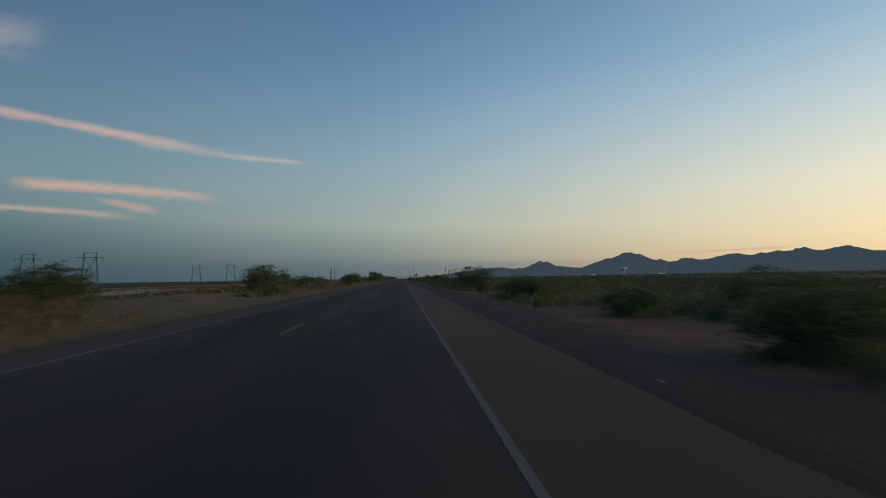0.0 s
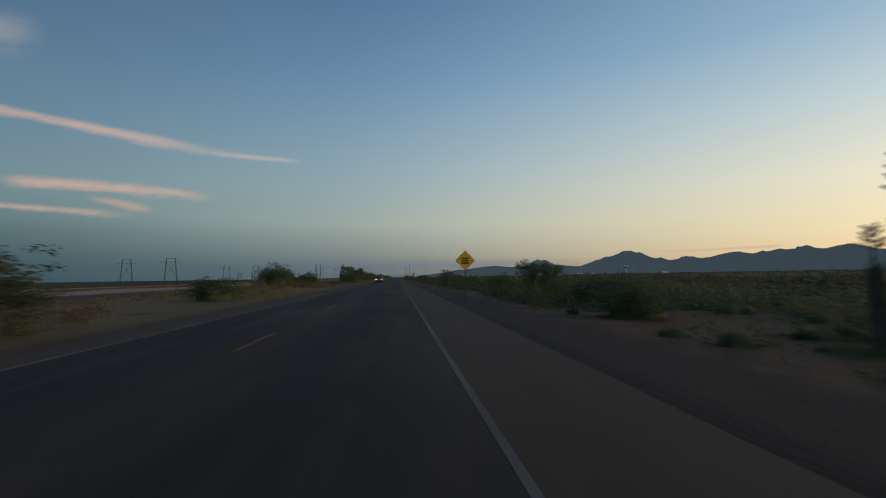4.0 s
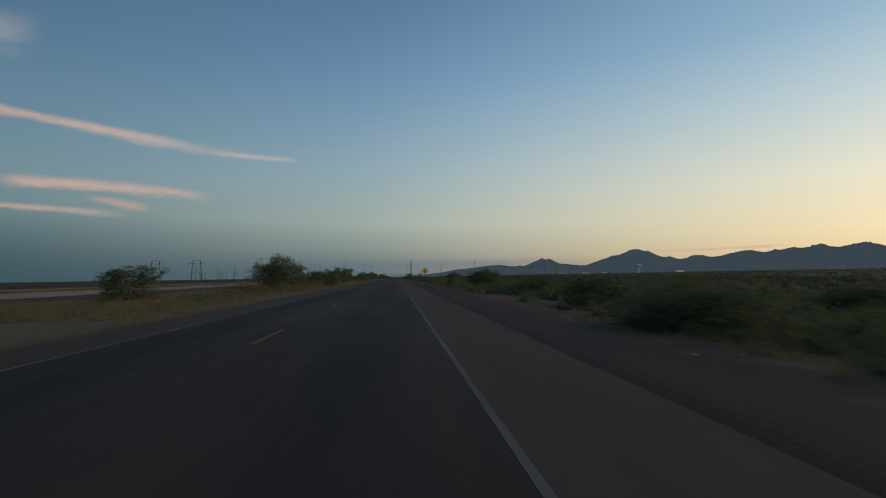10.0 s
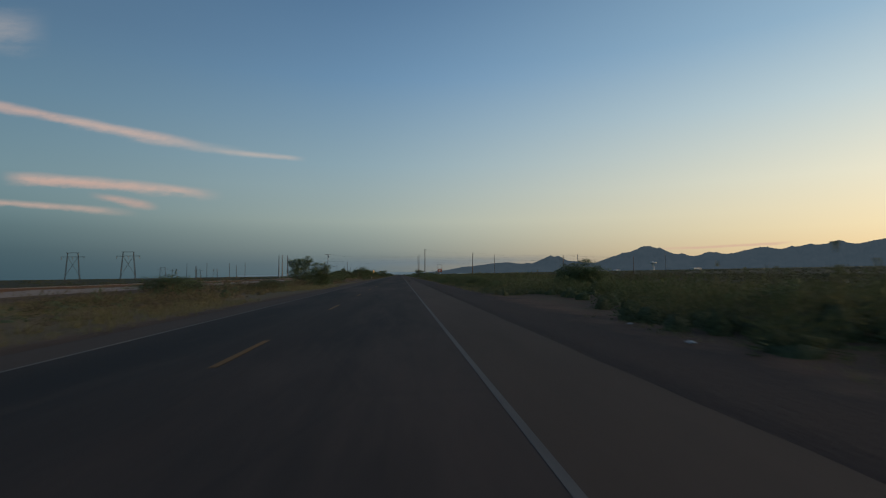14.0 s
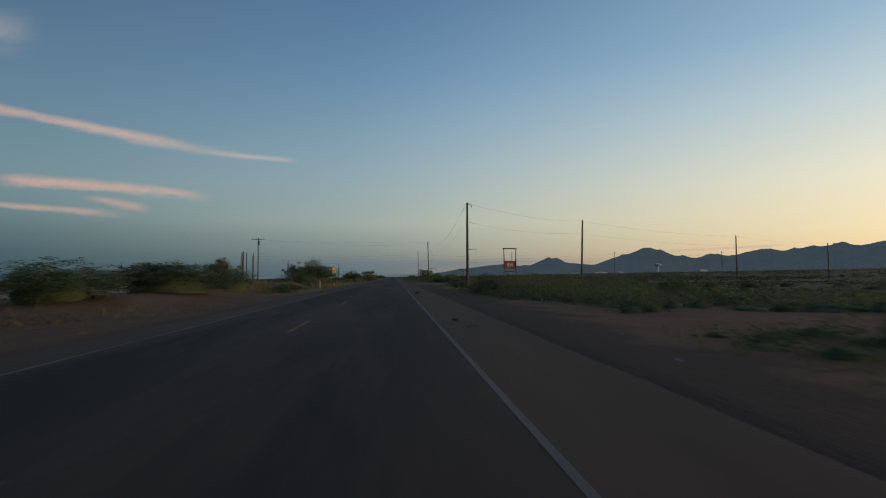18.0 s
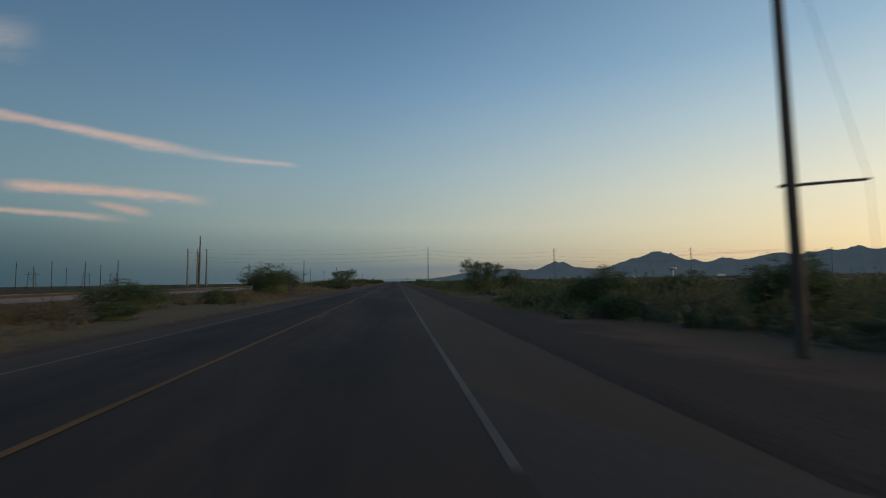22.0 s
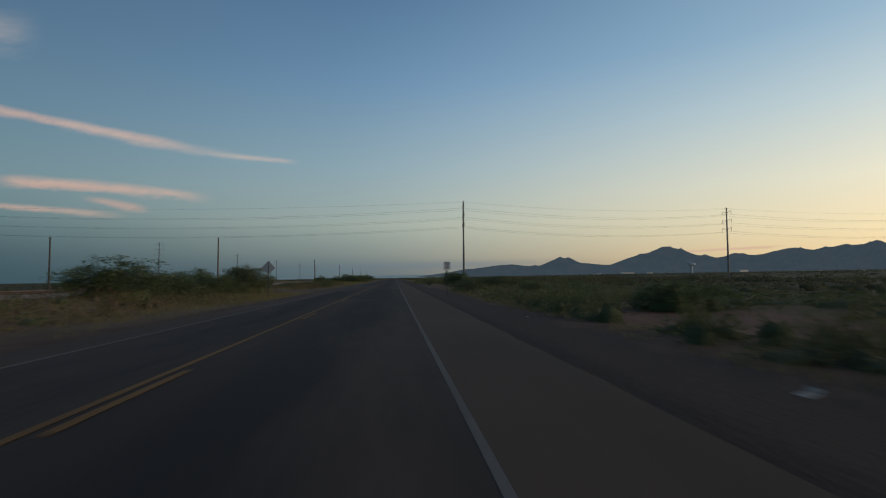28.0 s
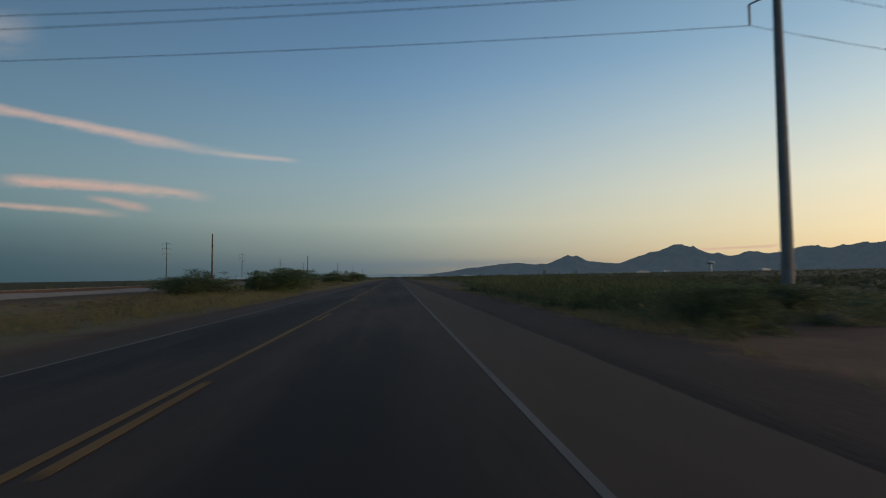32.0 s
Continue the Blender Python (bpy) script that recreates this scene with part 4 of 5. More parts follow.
scrub_field("green_weeds", 25, [
    (950, (-17.8, -9.5), (-10, 1060), 80, 0.034, 1.45, 1.9, 0.55),
], "patches of dull green weeds beside the railway", M_CREOSOTE)
scrub_field("desert_scrub", 22, [
    (8600, (36, 130), (-10, 1500), 20, 0.12, 1.5, 4.2, 0.12),
    (3000, (-130, -30), (-10, 1500), 16, 0.10, 1.0, 2.6, 0.5),
    (2200, (10.5, 60), (1160, 2300), 12, 0.2, 1.6, 3.2, 0.4),
    (1300, (-60, -8), (1160, 2300), 12, 0.2, 1.5, 3.2, 0.4),
], "endless dull green creosote scrub over the plain", M_FARSCRUB)
scrub_field("distant_scrub", 23, [
    (6500, (130, 900), (60, 2800), 7, 0.35, 1.5, 7.0, 0.2),
    (2800, (-700, -130), (60, 2600), 6, 0.35, 1.2, 6.0, 0.3),
    (2600, (60, 700), (2200, 4400), 5, 0.4, 2.0, 10.0, 0.3),
    (1800, (-500, -30), (2200, 4400), 5, 0.4, 2.0, 10.0, 0.3),
], "distant scrub merging into a green-brown plain", M_FARSCRUB)


def grass_field(name, seed, fields, label):
    """Tufts of dry grass in one mesh: pointed blades that lean every way."""
    rng_ = np.random.default_rng(seed)
    allv = []
    for n, xr, yr, blades, tall, wide in fields:
        x, y = scatter(rng_, n, xr, yr, 0.8)
        keep = np.sin(y * 0.045 + 1.2) + 0.6 * np.sin(y * 0.13 + x * 0.2) > rng_.uniform(-1.5, 0.9, len(x))
        x, y = x[keep], y[keep]
        z = land(x, y)
        m = len(x)
        bx = np.repeat(x, blades) + rng_.normal(0, 0.13, m * blades)
        by = np.repeat(y, blades) + rng_.normal(0, 0.13, m * blades)
        bz = np.repeat(z, blades) - 0.03
        h = np.repeat(tall * (0.5 + 0.8 * patchy(x, y, 1.4)), blades) * rng_.uniform(0.4, 1.2, m * blades)
        ang = rng_.uniform(0, 6.283, m * blades)
        lean = rng_.normal(0, 0.35, (m * blades, 2)) * h[:, None]
        wx, wy = wide * np.cos(ang), wide * np.sin(ang)
        v = np.stack([np.stack([bx - wx, by - wy, bz], -1), np.stack([bx + wx, by + wy, bz], -1),
                      np.stack([bx + lean[:, 0], by + lean[:, 1], bz + h], -1)], 1).reshape(-1, 3)
        allv.append(v)
    v = np.concatenate(allv)
    ob = array_mesh(name, v, np.arange(len(v)).reshape(-1, 3), M_GRASS)
    return tagged(ob, label, "grass", kind="stuff")


grass_field("dry_grass", 31, [
    (80000, (-18, -7.0), (0, 1080), 8, 0.46, 0.018),
    (22000, (-7.4, -5.3), (0, 1080), 7, 0.26, 0.014),
    (36000, (8.9, 12.4), (0, 1080), 8, 0.32, 0.015),
    (2200, (8.6, 12.6), (572, 597), 11, 0.34, 0.014),
    (5200, (8.6, 12.4), (655, 702), 9, 0.34, 0.016),
    (1800, (8.4, 11.5), (84, 108), 9, 0.36, 0.016),
], "dry yellow-green grass tufts along the verge")


def post(parent, x, y0, top, size=0.05, mat=None, name="post"):
    bm_ = bmesh.new()
    # a U-section sign post with its two flanges
    box(bm_, size, 0.012, top + 0.4, pose(x, y0, (top - 0.4) / 2))
    box(bm_, 0.010, size * 0.6, top + 0.4, pose(x - size / 2, y0 + size * 0.3, (top - 0.4) / 2))
    box(bm_, 0.010, size * 0.6, top + 0.4, pose(x + size / 2, y0 + size * 0.3, (top - 0.4) / 2))
    return part(name, bm_, mat or M_POST, parent)


def panel(name, parent, outline, mat, place, thick=0.006, label=""):
    bm_ = bmesh.new()
    plate(bm_, outline, thick)
    ob = part(name, bm_, mat, parent, label)
    ob.matrix_basis = place
    return ob


def bars(parent, mat, place, rows, wide, tall, gap):
    """Rows of unreadable writing."""
    for i in range(rows):
        panel("text_bar", parent, rounded(wide * (0.9 if i % 2 else 1.0), tall, tall * 0.2, 2), mat, place @ pose(0, -0.007, -i * gap), 0.004)


def diamond(side):
    d_ = side / math.sqrt(2)
    r_ = side * 0.06
    pts_ = []
    for a in (0, 90, 180, 270):
        c_ = (math.cos(radians(a)) * (d_ - r_ * 1.41), math.sin(radians(a)) * (d_ - r_ * 1.41))
        for k_ in (-45, 0, 45):
            pts_.append((c_[0] + r_ * math.cos(radians(a + k_)), c_[1] + r_ * math.sin(radians(a + k_))))
    return pts_[::-1]


def bolt(parent, x, z, y=-0.012):
    bm_ = bmesh.new()
    rod(bm_, (x, y - 0.004, z), (x, y + 0.006, z), 0.012, 0.012, 8)
    part("bolt", bm_, M_STEEL, parent)


def warning_sign(x, y, centre, side, symbol, label):
    s_ = empty("warning_sign", pose(x, y, float(land(x, y)), 0, 0, pick.uniform(-3, 3)))
    c_ = centre - float(land(x, y))
    post(s_, 0, 0.02, c_ + side * 0.6)
    panel("border", s_, diamond(side), M_SIGNBACK if symbol == "none" else M_SIGNBLACK, pose(0, 0, c_), 0.008)
    panel("face", s_, diamond(side * 0.965), M_SIGNYELLOW, pose(0, -0.004, c_), 0.006, "yellow retroreflective face")
    if symbol == "side_road":
        panel("symbol", s_, [(-0.055, -0.27), (-0.055, 0.24), (0.05, 0.24), (0.05, 0.045), (0.24, 0.045), (0.24, -0.045), (0.05, -0.045), (0.05, -0.27)],
              M_SIGNBLACK, pose(-0.02, -0.009, c_) @ Matrix.Diagonal((side / 0.72, 1, side / 0.72, 1)), 0.004)
    elif symbol == "text":
        bars(s_, M_SIGNBLACK, pose(0, -0.002, c_ + 0.10), 3, side * 0.55, 0.075, 0.125)
    bolt(s_, 0, c_ + side * 0.4)
    bolt(s_, 0, c_ - side * 0.4)
    return tagged(s_, label, "road sign")


warning_sign(6.4, 140.8, 2.12, 0.74, "text", "yellow diamond warning sign with black lines of text on a post")
warning_sign(7.0, 361.5, 2.06, 0.72, "side_road", "yellow diamond warning sign with a black side-road symbol")
back_sign = warning_sign(-8.0, 1053.6, 2.2, 0.76, "none", "back of a bare aluminium diamond sign on a post")
back_sign.rotation_euler.z = math.pi

# route marker
route = empty("route_marker_sign", pose(7.1, 250.1, float(land(7.1, 250.1)), 0, 0, -3))
up = -float(land(7.1, 250.1))
post(route, 0, 0.02, 2.45 + up)
panel("plaque", route, rounded(0.60, 0.27, 0.03), M_SIGNBLACK, pose(0, 0, 2.28 + up), 0.008)
panel("plaque_face", route, rounded(0.57, 0.24, 0.025), M_SIGNWHITE, pose(0, -0.004, 2.28 + up))
bars(route, M_SIGNBLACK, pose(0, -0.003, 2.28 + up), 1, 0.42, 0.11, 0)
panel("backboard", route, rounded(0.62, 0.60, 0.03), M_SIGNBLACK, pose(0, 0, 1.82 + up), 0.008)
shield = []
for i in range(41):
    a = 2 * math.pi * i / 40
    rr = 0.285 / max(abs(math.cos(a)), abs(math.sin(a))) ** 0.72
    shield.append((rr * math.cos(a), rr * math.sin(a) - 0.01 * math.cos(2 * a)))
panel("shield", route, shield[:-1][::-1], M_SIGNWHITE, pose(0, -0.005, 1.82 + up), 0.006, "white shield")
lettering("numerals", "54", 0.40, M_SIGNBLACK, route, pose(0, -0.010, 1.81 + up), 0.95)
bolt(route, 0, 2.05 + up)
bolt(route, 0, 1.56 + up)
tagged(route, "white and black highway route marker reading 54 on a post", "road sign")

# speed limit
speed = empty("speed_limit_sign", pose(7.3, 861.9, float(land(7.3, 861.9)), 0, 0, -2))
up = -float(land(7.3, 861.9))
post(speed, 0, 0.02, 2.56 + up, 0.06)
panel("border", speed, rounded(0.54, 0.67, 0.036), M_SIGNBLACK, pose(0, 0, 2.21 + up), 0.008)
panel("face", speed, rounded(0.517, 0.648, 0.032), M_SIGNWHITE, pose(0, -0.004, 2.21 + up), 0.006, "white sign face")
lettering("lettering", "SPEED", 0.134, M_SIGNBLACK, speed, pose(0, -0.009, 2.45 + up))
lettering("lettering", "LIMIT", 0.134, M_SIGNBLACK, speed, pose(0, -0.009, 2.32 + up))
lettering("numerals", "55", 0.33, M_SIGNBLACK, speed, pose(0, -0.009, 2.075 + up))
bolt(speed, 0, 2.52 + up)
bolt(speed, 0, 1.91 + up)
tagged(speed, "white speed limit 55 sign on a steel post", "road sign")

# double arrow board facing the side road
arrow = empty("arrow_sign", pose(-7.9, 605.2, float(land(-7.9, 605.2)), 0, 0, 80))
up = -float(land(-7.9, 605.2))
for x in (-0.62, 0.62):
    post(arrow, x, 0.03, 2.95 + up, 0.09, M_POLE)
panel("board", arrow, rounded(2.1, 0.92, 0.05), M_SIGNYELLOW, pose(0, 0, 2.46 + up), 0.012, "yellow board")
panel("double_arrow", arrow, [(-0.62, 0), (-0.30, 0.27), (-0.30, 0.10), (0.30, 0.10), (0.30, 0.27), (0.62, 0), (0.30, -0.27), (0.30, -0.10), (-0.30, -0.10), (-0.30, -0.27)],
      M_SIGNBLACK, pose(0, -0.009, 2.46 + up), 0.005)
for sgn in (-1, 1):
    panel("stripe", arrow, [(0.72 * sgn, 0.44), (0.86 * sgn, 0.44), (1.02 * sgn, 0.05), (0.88 * sgn, 0.05)][::sgn], M_SIGNBLACK, pose(0, -0.009, 2.46 + up), 0.005)
    panel("stripe", arrow, [(0.72 * sgn, -0.44), (0.86 * sgn, -0.44), (1.02 * sgn, -0.05), (0.88 * sgn, -0.05)][::-sgn], M_SIGNBLACK, pose(0, -0.009, 2.46 + up), 0.005)
for z, wd in ((2.78, 0.9), (2.14, 0.9)):
    panel("text_bar", arrow, rounded(wd, 0.09, 0.01, 2), M_SIGNBLACK, pose(0, -0.009, z + up), 0.004)
tagged(arrow, "yellow board with a black double arrow on two wooden posts", "road sign")


def delineator(x, y, h=1.0):
    d_ = empty("delineator_post", pose(x, y, float(land(x, y)), pick.uniform(-3, 3), pick.uniform(-3, 3)))
    bm_ = bmesh.new()
    box(bm_, 0.10, 0.03, h + 0.2, pose(0, 0, h / 2 - 0.1), 0.008)
    part("stake", bm_, M_SIGNWHITE, d_)
    bm_ = bmesh.new()
    box(bm_, 0.075, 0.004, 0.12, pose(0, -0.018, h - 0.12))
    part("reflector", bm_, M_SIGNYELLOW, d_)
    return tagged(d_, "white upright post on the gravel verge", "post", group="marker posts")


delineator(-7.5, 584.8, 1.05)
# short one stands in for a pale foot of the arrow board's posts
delineator(-7.7, 603.9, 0.5)


def stop_sign(x, y, turn, top, streets, label):
    s_ = empty("stop_sign", pose(x, y, float(land(x, y)), 0, 0, turn))
    lift_ = -float(land(x, y))
    post(s_, 0, 0.02, top + lift_, 0.06)
    octo = [(0.40 * math.cos(radians(22.5 + 45 * i)), 0.40 * math.sin(radians(22.5 + 45 * i))) for i in range(8)][::-1]
    c_ = top - (0.75 if streets else 0.4) + lift_
    panel("octagon", s_, octo, M_SIGNBACK, pose(0, 0, c_), 0.006, "bare aluminium back of an octagon")
    panel("face", s_, [(a * 0.97, b * 0.97) for a, b in octo], M_TAIL, pose(0, -0.005, c_), 0.003, "red face")
    if streets:
        for dz_, turn_, wide_ in ((0.0, 90, 0.85), (0.2, 0, 0.5)):
            panel("street_blade", s_, rounded(wide_, 0.17, 0.02), M_SIGNGREEN, pose(0, 0, top + lift_ - 0.1 + dz_, 0, 0, turn_), 0.008, "green street name blade")
            panel("text_bar", s_, rounded(wide_ * 0.7, 0.07, 0.01, 2), M_SIGNWHITE, pose(0, 0, top + lift_ - 0.1 + dz_, 0, 0, turn_) @ pose(0, -0.007, 0), 0.003)
    return tagged(s_, label, "road sign")


stop_sign(16.7, 626.1, 88, 2.75, True, "stop sign with green street name blades on a steel post")
back_sign = warning_sign(-6.9, 861.1, 2.13, 0.77, "none", "bare aluminium back of a diamond sign on a post")
back_sign.rotation_euler.z = math.pi

# small white board by the side road
board = empty("notice_board", pose(19.5, 640.5, float(land(19.5, 640.5)), 0, 0, -12))
up = -float(land(18.8, 640.5))
for x in (-0.8, 0.8):
    bm = bmesh.new()
    box(bm, 0.1, 0.1, 3.1 + up, pose(x, 0.06, (2.6 + up) / 2 - 0.25), 0.01)
    part("post", bm, M_POLE, board)
panel("panel", board, rounded(2.1, 1.35, 0.02), M_BOARD, pose(0, 0, 2.0 + up), 0.02, "white painted panel")
for x in (-0.52, 0.52):
    for z, hh in ((2.42, 0.11), (2.02, 0.13), (1.62, 0.10)):
        panel("text_bar", board, rounded(0.48, hh, 0.01, 2), M_DARKSTEEL, pose(x, -0.013, z + up), 0.004)
bm = bmesh.new()
box(bm, 2.16, 0.07, 0.06, pose(0, 0.0, 2.70 + up), 0.01)
part("cap_rail", bm, M_DARKSTEEL, board)
tagged(board, "white notice board with lines of text on two posts", "sign")

# orange ranch sign hung in a tall frame
gate = empty("hanging_sign", pose(15.6, 572.0, float(land(15.6, 572.0)), 0, 0, -8))
up = -float(land(15.6, 572.0))
for x in (-0.68, 0.68):
    bm = bmesh.new()
    rod(bm, (x, 0, -0.4), (x, 0, 4.35 + up), 0.05, 0.045, 10)
    part("post", bm, M_DARKSTEEL, gate)
    bm = bmesh.new()
    for zz in (3.45, 3.1):
        box(bm, 0.05, 0.05, 0.3, pose(x * 0.94, 0, zz + up))
    part("bracket", bm, M_DARKSTEEL, gate)
bm = bmesh.new()
box(bm, 1.62, 0.10, 0.12, pose(0, 0, 4.36 + up, 0, 2), 0.02)
part("top_beam", bm, M_DARKSTEEL, gate)
bm = bmesh.new()
box(bm, 1.30, 0.05, 0.05, pose(0, 0, 1.75 + up), 0.01)
part("lower_bar", bm, M_DARKSTEEL, gate)
panel("panel", gate, rounded(1.28, 0.92, 0.02), M_ORANGE, pose(0, 0, 2.5 + up), 0.03, "faded orange-red panel")
panel("mark", gate, [(-0.30, -0.22), (-0.30, 0.22), (-0.05, 0.22), (-0.05, -0.22), (-0.12, -0.22), (-0.12, -0.04), (-0.18, -0.04), (-0.24, -0.22)][::-1], M_SIGNWHITE, pose(0, -0.018, 2.5 + up), 0.005)
panel("mark", gate, [(0.02, -0.22), (0.02, 0.22), (0.09, 0.22), (0.17, 0.05), (0.25, 0.22), (0.32, 0.22), (0.32, -0.22), (0.25, -0.22), (0.25, 0.05), (0.17, -0.10), (0.09, 0.05), (0.09, -0.22)][::-1], M_SIGNWHITE, pose(0, -0.018, 2.5 + up), 0.005)
tagged(gate, "faded orange sign with white mark in a tall steel frame", "sign")


# ============ power lines ============
def wood_pole(x, y, top, lean=0.0, arm=None, extras=(), label="weathered brown wooden power pole", r=0.15):
    p_ = empty("power_pole", pose(x, y, float(land(x, y)), 0, lean, 0))
    t_ = top - float(land(x, y))
    bm_ = bmesh.new()
    rod(bm_, (0, 0, -0.6), (0, 0, t_ * 0.5), r, r * 0.85, 14)
    rod(bm_, (0, 0, t_ * 0.5), (0, 0, t_), r * 0.85, r * 0.68, 14)
    part("shaft", bm_, M_POLE, p_)
    if arm:
        wide_, turn_ = arm
        bm_ = bmesh.new()
        box(bm_, wide_, 0.10, 0.12, pose(0, -0.14, t_ - 0.35, 0, 0, turn_), 0.01)
        part("crossarm", bm_, M_POLE, p_)
        for k_ in (-0.45, -0.15, 0.45):
            q_ = Matrix.Rotation(radians(turn_), 4, "Z") @ Vector((k_ * wide_, -0.14, 0))
            bm_ = bmesh.new()
            rod(bm_, (q_.x, q_.y, t_ - 0.29), (q_.x, q_.y, t_ - 0.10), 0.05, 0.03, 8)
            part("insulator", bm_, M_CERAMIC, p_)
    else:
        bm_ = bmesh.new()
        rod(bm_, (0, 0, t_), (0, 0, t_ + 0.16), 0.05, 0.03, 8)
        part("insulator", bm_, M_CERAMIC, p_)
    for kind_ in extras:
        bm_ = bmesh.new()
        if kind_ == "transformer":
            rod(bm_, (0.32, -0.1, t_ - 1.7), (0.32, -0.1, t_ - 0.85), 0.21, 0.21, 14)
            rod(bm_, (0.32, -0.1, t_ - 0.85), (0.32, -0.1, t_ - 0.75), 0.21, 0.12, 14)
            part("transformer", bm_, M_STEEL, p_, "grey transformer can")
        elif kind_ == "bracket":
            box(bm_, 0.5, 0.05, 0.06, pose(0.25, 0, t_ - 0.12, 0, -8))
            rod(bm_, (0.46, 0, t_ - 0.20), (0.46, 0, t_ - 0.42), 0.04, 0.05, 8)
            part("bracket", bm_, M_DARKSTEEL, p_)
        elif kind_ == "street_arm":
            rod(bm_, (0, 0, t_ * 0.46), (0.95, -0.1, t_ * 0.46 + 0.12), 0.03, 0.025, 8)
            rod(bm_, (0.95, -0.1, t_ * 0.46 + 0.12), (0.95, -0.1, -0.2), 0.012, 0.012, 6)
            part("guy_strut", bm_, M_STEEL, p_)
        elif kind_ == "long_arm":
            rod(bm_, (-0.25, 0, t_ * 0.345), (1.65, -0.1, t_ * 0.345 + 0.10), 0.035, 0.03, 8)
            rod(bm_, (0.05, 0, t_ - 0.5), (1.63, -0.1, t_ * 0.345 + 0.10), 0.007, 0.007, 5)
            rod(bm_, (1.63, -0.1, t_ * 0.345 + 0.10), (1.75, -0.1, -0.2), 0.007, 0.007, 5)
            part("guy_strut", bm_, M_DARKSTEEL, p_)
        elif kind_ == "guard":
            rod(bm_, (0.95, -0.1, -0.3), (0.95, -0.1, 1.6), 0.035, 0.035, 8)
            part("guy_guard", bm_, M_GUARD, p_, "faded tan plastic guy guard")
    return tagged(p_, label, "power pole", group="wooden power poles")


def wire(points, sag, radius=0.012, label="thin dark overhead power wire", name="power_line"):
    c_ = bpy.data.curves.new(name, "CURVE")
    c_.dimensions, c_.bevel_depth, c_.bevel_resolution = "3D", radius, 1
    for a, b in zip(points[:-1], points[1:]):
        s_ = c_.splines.new("POLY")
        n = 25
        s_.points.add(n - 1)
        for i in range(n):
            f_ = i / (n - 1)
            p_ = Vector(a).lerp(Vector(b), f_)
            p_.z -= 4 * sag * f_ * (1 - f_)
            s_.points[i].co = (*p_, 1)
    tmp = bpy.data.objects.new(name, c_)
    scene.collection.objects.link(tmp)
    bpy.context.view_layer.update()
    me = bpy.data.meshes.new_from_object(tmp.evaluated_get(bpy.context.evaluated_depsgraph_get()))
    bpy.data.objects.remove(tmp)
    me.materials.append(M_WIRE)
    ob = new(name, me)
    return tagged(ob, label, "power line", group="overhead wires")


# line that crosses by the orange sign
wood_pole(10.6, 571.4, 9.5, 0.3, None, ("bracket", "street_arm", "guard"), "tall brown wooden power pole with a faded guy guard", 0.16)
wood_pole(27.9, 583.0, 8.75, 2.0)
wood_pole(10.9, 643.3, 9.7, -1.6, None, ("bracket", "long_arm"), "brown wooden power pole with a side strut", 0.13)
wood_pole(111.3, 637.0, 8.9)
wood_pole(70.0, 612.0, 8.8)
wood_pole(-31.2, 647.6, 11.1, 0, (3.0, 20), ("transformer",), "wooden power pole with crossarm and transformer")
wood_pole(-30.5, 631.9, 7.0, 0, None, (), "short stout wooden power pole", 0.22)
for y, top in ((725.5, 9.0), (826.2, 9.0), (917.3, 8.7), (1034.2, 8.7), (1132, 8.8), (1230, 8.8), (1330, 8.8), (1440, 8.8)):
    wood_pole(-30.0 + (y > 900) * 1.4, y, top, pick.uniform(-0.6, 0.6))
P1, P2, P3 = (10.6, 571.4, 9.5), (27.9, 583.0, 8.7), (10.55, 643.3, 9.7)
wire([P1, P2, (70.0, 612.0, 8.8), (111.3, 637.0, 8.9)], 0.5, 0.007)
wire([(10.6, 571.4, 7.4), (27.9, 583.0, 7.0), (70.0, 612.0, 7.0)], 0.5, 0.007)
wire([P1, P3], 2.5, 0.007)
wire([(10.6, 571.4, 7.5), (10.6, 643.3, 8.2)], 2.05, 0.007)
wire([P3, (-31.2, 647.6, 10.8)], 0.5, 0.007)
wire([(10.55, 643.3, 9.2), (-31.2, 648.4, 10.8)], 0.8, 0.007)


def steel_pole(x, y, top, levels, reach, turn, label, r=0.32):
    """A tall tubular pole with arms on both sides and strings of insulators."""
    p_ = empty("transmission_pole", pose(x, y, float(land(x, y)), 0, 0, turn))
    t_ = top - float(land(x, y))
    bm_ = bmesh.new()
    rod(bm_, (0, 0, -0.5), (0, 0, t_ * 0.45), r, r * 0.8, 14)
    rod(bm_, (0, 0, t_ * 0.45), (0, 0, t_), r * 0.8, r * 0.5, 14)
    part("shaft", bm_, M_POLESTEEL if r > 0.27 else M_DARKSTEEL, p_)
    if reach > 2:
        for sgn_ in (-1, 1):
            bm_ = bmesh.new()
            rod(bm_, (0, 0, t_ - 0.5), (sgn_ * 0.9, 0, t_ - 0.2), 0.06, 0.04, 6)
            part("shield_arm", bm_, M_DARKSTEEL, p_)
    for lv in levels:
        for sgn_ in (-1, 1):
            bm_ = bmesh.new()
            rod(bm_, (0, 0, t_ - lv - 0.45), (sgn_ * reach * 0.5, 0, t_ - lv - 0.02), 0.09, 0.07, 8)
            rod(bm_, (sgn_ * reach * 0.48, 0, t_ - lv - 0.04), (sgn_ * reach, 0, t_ - lv + 0.18), 0.07, 0.045, 8)
            arm_ = part("arm", bm_, M_STEEL, p_)
            bm_ = bmesh.new()
            for k_ in range(8):
                rod(bm_, (sgn_ * reach, 0, t_ - lv + 0.16 - 0.15 * k_), (sgn_ * reach, 0, t_ - lv + 0.03 - 0.15 * k_), 0.075, 0.045, 7)
            part("insulator", bm_, M_CERAMIC, arm_)
    return tagged(p_, label, "power pole", group="steel transmission poles")


